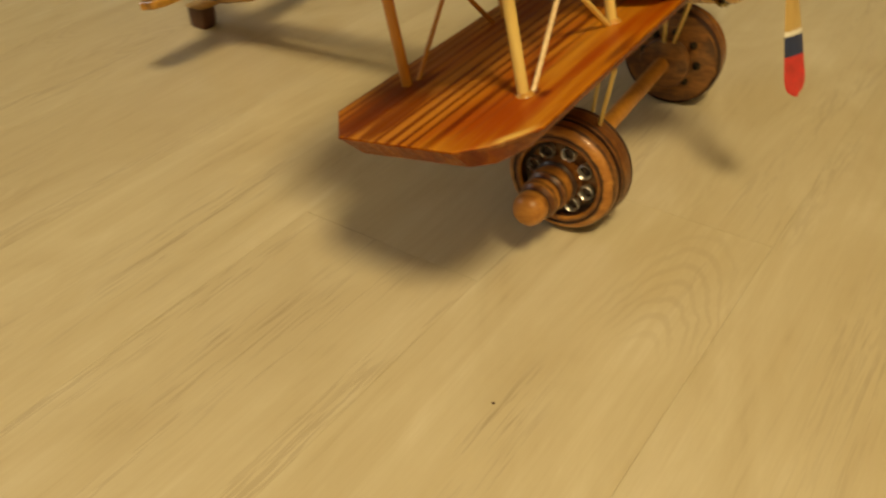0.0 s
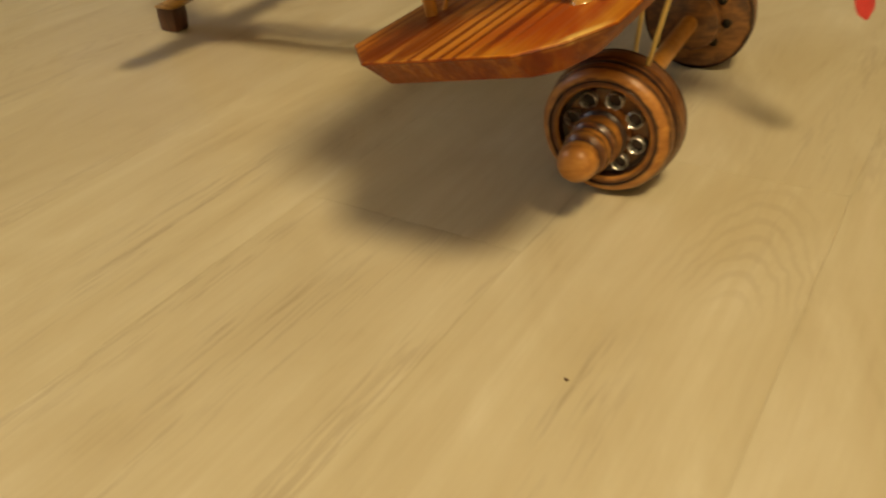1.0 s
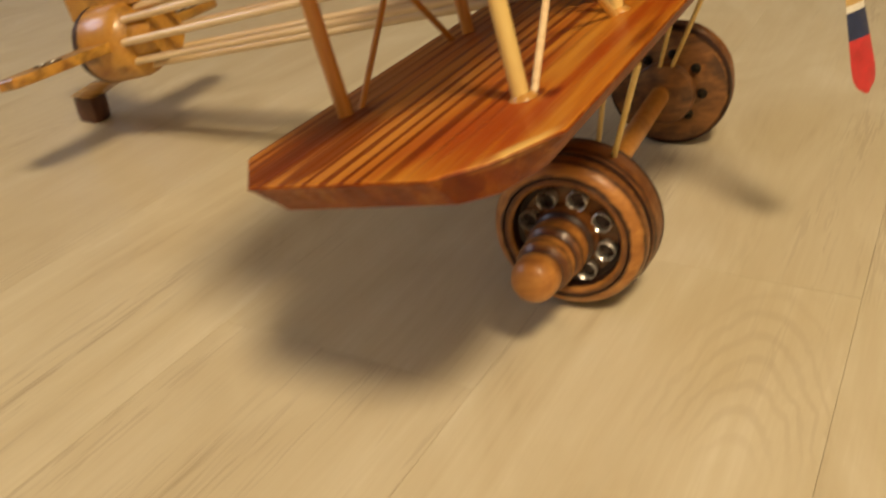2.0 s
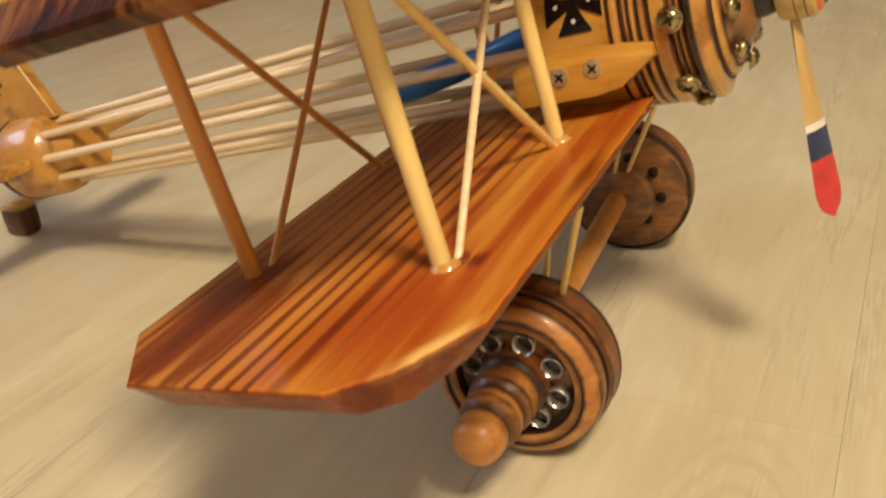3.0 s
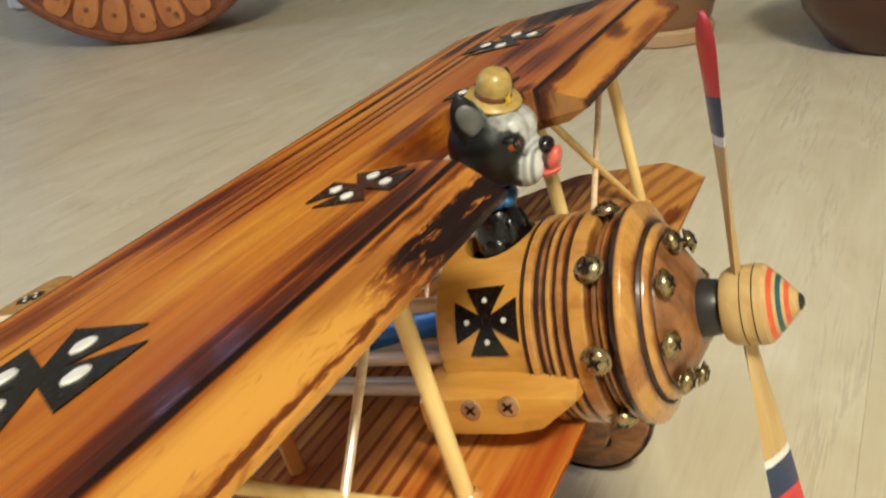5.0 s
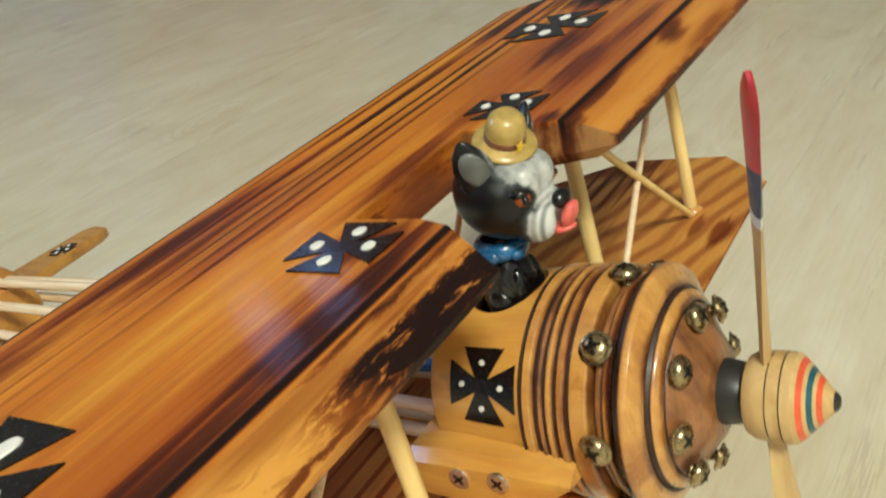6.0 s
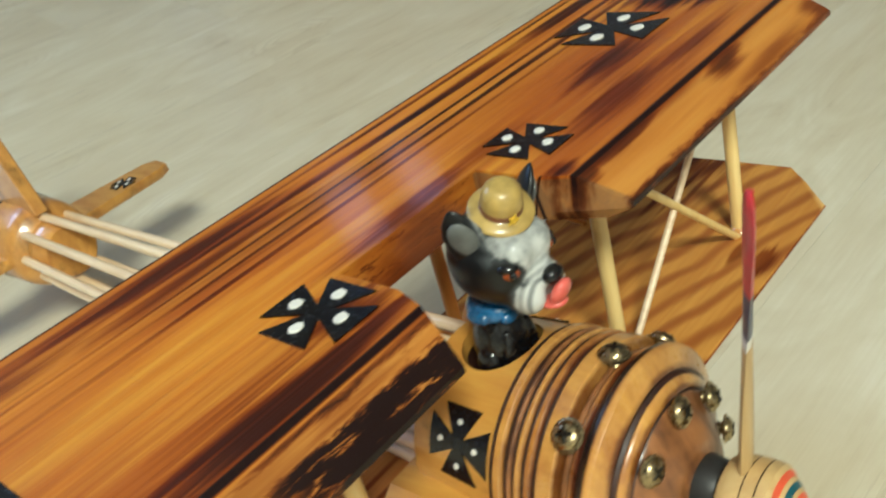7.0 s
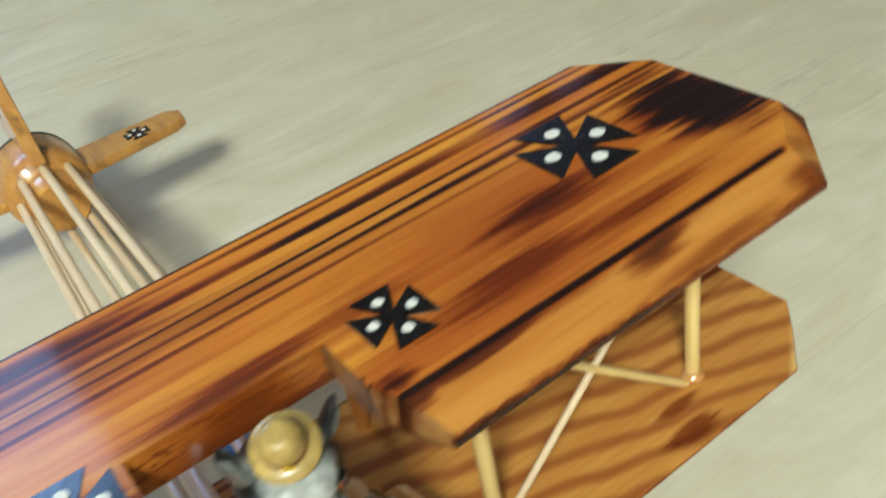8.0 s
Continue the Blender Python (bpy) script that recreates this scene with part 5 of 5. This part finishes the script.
# ---- the pilot: a painted figurine, one mesh ----
def figurine():
    bm = bmesh.new()
    c = Vector((0.0108, 0, 0.0915))
    blobs = (((0, 0, 0), (0.0150, 0.0146, 0.0147)), ((0.0089, 0.0043, 0.0044), (0.0064, 0.0056, 0.0060)), ((0.0089, -0.0043, 0.0044), (0.0064, 0.0056, 0.0060)),
             ((0.0120, 0, -0.0040), (0.0066, 0.0058, 0.0044)), ((0.0108, 0.0048, -0.0088), (0.0068, 0.0046, 0.0062)), ((0.0108, -0.0048, -0.0088), (0.0068, 0.0046, 0.0062)), ((0.0040, 0, -0.0086), (0.0086, 0.0090, 0.0056)))
    nu, nv = 64, 40

    def reach(d):
        acc = 0.0
        for o, r in blobs:
            s = Vector((d[0] / r[0], d[1] / r[1], d[2] / r[2]))
            q = Vector((-o[0] / r[0], -o[1] / r[1], -o[2] / r[2]))
            a, b, k = s.dot(s), s.dot(q), q.dot(q) - 1
            disc = b * b - a * k
            if disc > 0:
                t = (-b + math.sqrt(disc)) / a
                if t > 0:
                    acc += (t * 1000) ** 18
        return (acc ** (1 / 18)) / 1000 if acc else 0.008
    rows = []
    for j in range(1, nv):
        ph = math.pi * j / nv
        rows.append([bm.verts.new(c + Vector((math.sin(ph) * math.cos(2 * math.pi * i / nu), math.sin(ph) * math.sin(2 * math.pi * i / nu), math.cos(ph))) * reach((math.sin(ph) * math.cos(2 * math.pi * i / nu), math.sin(ph) * math.sin(2 * math.pi * i / nu), math.cos(ph)))) for i in range(nu)])
    poles = [bm.verts.new(c + Vector((0, 0, s)) * reach((0, 0, s))) for s in (1, -1)]
    for a, b in zip(rows, rows[1:]):
        for i in range(nu):
            bm.faces.new((a[i], b[i], b[(i + 1) % nu], a[(i + 1) % nu]))
    for i in range(nu):
        bm.faces.new((poles[0], rows[0][i], rows[0][(i + 1) % nu]))
        bm.faces.new((poles[1], rows[-1][(i + 1) % nu], rows[-1][i]))
    for s in (-1, 1):
        # pricked ears, hollowed in front
        base, tip = Vector((0.0112, s * 0.0102, 0.0985)), Vector((0.0100, s * 0.0132, 0.1124))
        if s > 0:
            base, tip = Vector((0.0116, s * 0.0120, 0.0985)), Vector((0.0155, s * 0.0168, 0.1122))
        d = (tip - base)
        u = Vector((0.80, -s * 0.55, 0)).normalized()
        w = d.cross(u).normalized()
        ring = lambda t, r: [base + d * t + u * (r * math.cos(2 * math.pi * k / 14)) + w * (r * 0.38 * math.sin(2 * math.pi * k / 14)) for k in range(14)]
        loft([ring(-0.30, 0.0054), ring(0.05, 0.0062), ring(0.40, 0.0059), ring(0.70, 0.0044), ring(0.92, 0.0020), ring(1.0, 0.0006)], bm, 0)
        out = w if w[1] * s > 0 else -w
        ball(base + d * 0.36 + out * 0.0017, (0.0041, 0.0013, 0.0060), 16, bm, 7, Matrix((u, out, d.normalized())).transposed().to_4x4())
        # eyes under heavy lids
        ball(c + Vector((0.0106, s * 0.0082, 0.0006)), (0.0031, 0.0027, 0.0025), 16, bm, 1)
        ball(c + Vector((0.0126, s * 0.0095, 0.0006)), (0.0013, 0.0012, 0.0014), 12, bm, 2)
        ball(c + Vector((0.0101, s * 0.0080, 0.0026)), (0.0038, 0.0038, 0.0018), 16, bm, 2)
    ball(c + Vector((0.0184, 0, -0.0034)), (0.0028, 0.0038, 0.0028), 16, bm, 2)
    ball(c + Vector((0.0204, -0.0006, -0.0082)), (0.0046, 0.0040, 0.0021), 18, bm, 3, Matrix.Rotation(radians(-62), 4, "Y"))
    ball(c + Vector((0.0174, -0.0006, -0.0122)), (0.0042, 0.0038, 0.0015), 16, bm, 3, Matrix.Rotation(radians(-6), 4, "Y"))
    # straw-coloured hat with a band and a star
    hat = Matrix.Translation((0.0156, 0.0004, 0.1066)) @ pose(0, 0, 0, 10, 25, 0) @ Matrix.Diagonal((0.71, 0.71, 0.82, 1))
    lathe([(0, -0.0010), (0.0128, -0.0016), (0.0134, -0.0008), (0.0128, 0.0002), (0.0100, 0.0004), (0.0084, 0.0012)], hat, 36, bm, 4)
    lathe([(0.0086, 0.0010), (0.0087, 0.0012), (0.0085, 0.0032), (0.0083, 0.0034)], hat, 36, bm, 5)
    lathe([(0.0083, 0.0032), (0.0083, 0.0062), (0.0074, 0.0094), (0.0052, 0.0114), (0.0025, 0.0118), (0, 0.0114)], hat, 36, bm, 4)
    star = hat @ Matrix.Translation((0.0082, -0.0034, 0.0024)) @ aim((0, 0, 0), (0.92, -0.38, 0.1))
    pts = [star @ Vector(((0.0026 if k % 2 == 0 else 0.0011) * math.cos(math.pi * k / 5), (0.0026 if k % 2 == 0 else 0.0011) * math.sin(math.pi * k / 5), 0)) for k in range(10)]
    shift = (star.to_3x3() @ Vector((0, 0, 0.0009)))
    loft([pts, [p + shift for p in pts]], bm, 6)
    # knotted scarf round the neck, and the dark body in the cockpit
    lathe([(0.0070, 0.0700), (0.0086, 0.0708), (0.0092, 0.0724), (0.0088, 0.0744), (0.0076, 0.0758), (0.0060, 0.0762)], Matrix.Translation((0.0050, 0, 0)), 28, bm, 8)
    ball((0.0122, -0.0025, 0.0718), (0.0024, 0.0044, 0.0024), 14, bm, 8)
    ball((0.0045, -0.0078, 0.0724), (0.0045, 0.0026, 0.0026), 14, bm, 8)
    ball((0.0045, 0, 0.0580), (0.0092, 0.0098, 0.0160), 24, bm, 2)
    for s in (-1, 1):
        ball((0.0105, s * 0.0046, 0.0560), (0.0034, 0.0032, 0.0110), 14, bm, 2)
        ball((0.0050, s * 0.0086, 0.0550), (0.0048, 0.0028, 0.0064), 14, bm, 2)
    return bm


pilot = part("dog_figurine", figurine(), [figure_coat, amber_eye, black_paint, tongue_paint, straw_paint, band_paint, gold_paint, ear_paint, scarf_paint], None, sharp=60)
pilot.matrix_world = plane.matrix_world @ pose(0.0005, 0, 0.0020)
tagged(pilot, "glossy painted bulldog figurine with straw hat and blue scarf", "figurine")

# ---- things standing farther back on the floor ----
def carved_disc(cx, cy, r, face):
    """A large round carved disc standing on its edge; face: the way it looks, in degrees."""
    d = thing("carved_wooden_disc", "large round orange wooden drum with carved panels standing on edge", "wooden disc", m=pose(cx, cy, r, 0, 0, face))
    turn = Matrix.Rotation(radians(90), 4, "Y")
    part("disc", lathe([(0, -0.24), (r - 0.008, -0.24), (r, -0.23), (r, -0.008), (r - 0.006, 0), (r - 0.014, 0.002), (r - 0.020, -0.003), (0, -0.003)], turn, 96), track_dark, d)
    mesh = None
    petal = []
    for i in range(18):
        t = 2 * math.pi * i / 18
        cy_, sy_ = math.cos(t), math.sin(t)
        py, pz = math.copysign(abs(cy_) ** 0.55, cy_) * 0.0235, math.copysign(abs(sy_) ** 0.6, sy_) * 0.034
        petal.append((py * (1.0 - 4.5 * max(0.0, pz)), pz))
    for k in range(30):
        a = 2 * math.pi * k / 30
        m = Matrix.Rotation(a, 4, "X") @ Matrix.Translation((0.0, 0, -(r - 0.055)))
        if mesh is None:
            pn = part("panel", loft([[(h, py * k, pz * k) for py, pz in petal] for h, k in ((-0.0028, 1.0), (0.0026, 1.0), (0.0040, 0.93))]), track_wood, d)
            dn = part("peg", lathe([(0, 0.0032), (0.005, 0.0034), (0.005, 0.0060), (0.004, 0.0066), (0, 0.0066)], turn, 12), track_dark, d)
            mesh = (pn.data, dn.data)
            pn.matrix_basis, dn.matrix_basis = m, m
        else:
            piece("panel", mesh[0], m, d)
            piece("peg", mesh[1], m, d)
    return d


carved_disc(-1.170, 1.070, 0.31, -64)

pot = thing("clay_pot", "brown tapered clay pot on a pinkish base", "pot", m=pose(-0.185, 1.085, 0))
part("base", lathe([(0, 0), (0.070, 0), (0.074, 0.004), (0.076, 0.020), (0.072, 0.024), (0, 0.024)], None, 48), pot_band, pot, "pinkish clay base")
part("body", lathe([(0, 0.024), (0.066, 0.024), (0.070, 0.030), (0.105, 0.170), (0.112, 0.176), (0.112, 0.200), (0.102, 0.202), (0.098, 0.190), (0.066, 0.050), (0, 0.050)], None, 48), pot_brown, pot)

bowl = thing("dark_bowl", "dark red-brown glazed round bowl on the floor", "bowl", m=pose(0.135, 1.060, 0))
part("body", lathe([(0, 0.0), (0.085, 0.0), (0.092, 0.006), (0.125, 0.050), (0.140, 0.110), (0.135, 0.170), (0.128, 0.172), (0.124, 0.165), (0.126, 0.110), (0.080, 0.020), (0, 0.018)], None, 56), pot_dark, bowl)

leg = thing("white_furniture_leg", "white lacquered furniture leg on the floor", "furniture leg", m=pose(-1.93, 1.45, 0))
part("leg_post", block(-0.03, 0.03, -0.03, 0.03, 0.006, 0.40, 0.004), white_gloss, leg)
part("foot_pad", lathe([(0, 0), (0.024, 0), (0.025, 0.002), (0.025, 0.006), (0, 0.006)], None, 24), grey_plastic, leg)

crumb = thing("crumb", "tiny dark crumb lying on the laminate floor", "crumb", m=pose(0.0272, -0.2425, 0))
part("grain", ball((0, 0, 0.0006), (0.0010, 0.0007, 0.0006), 10), foot_wood, crumb)
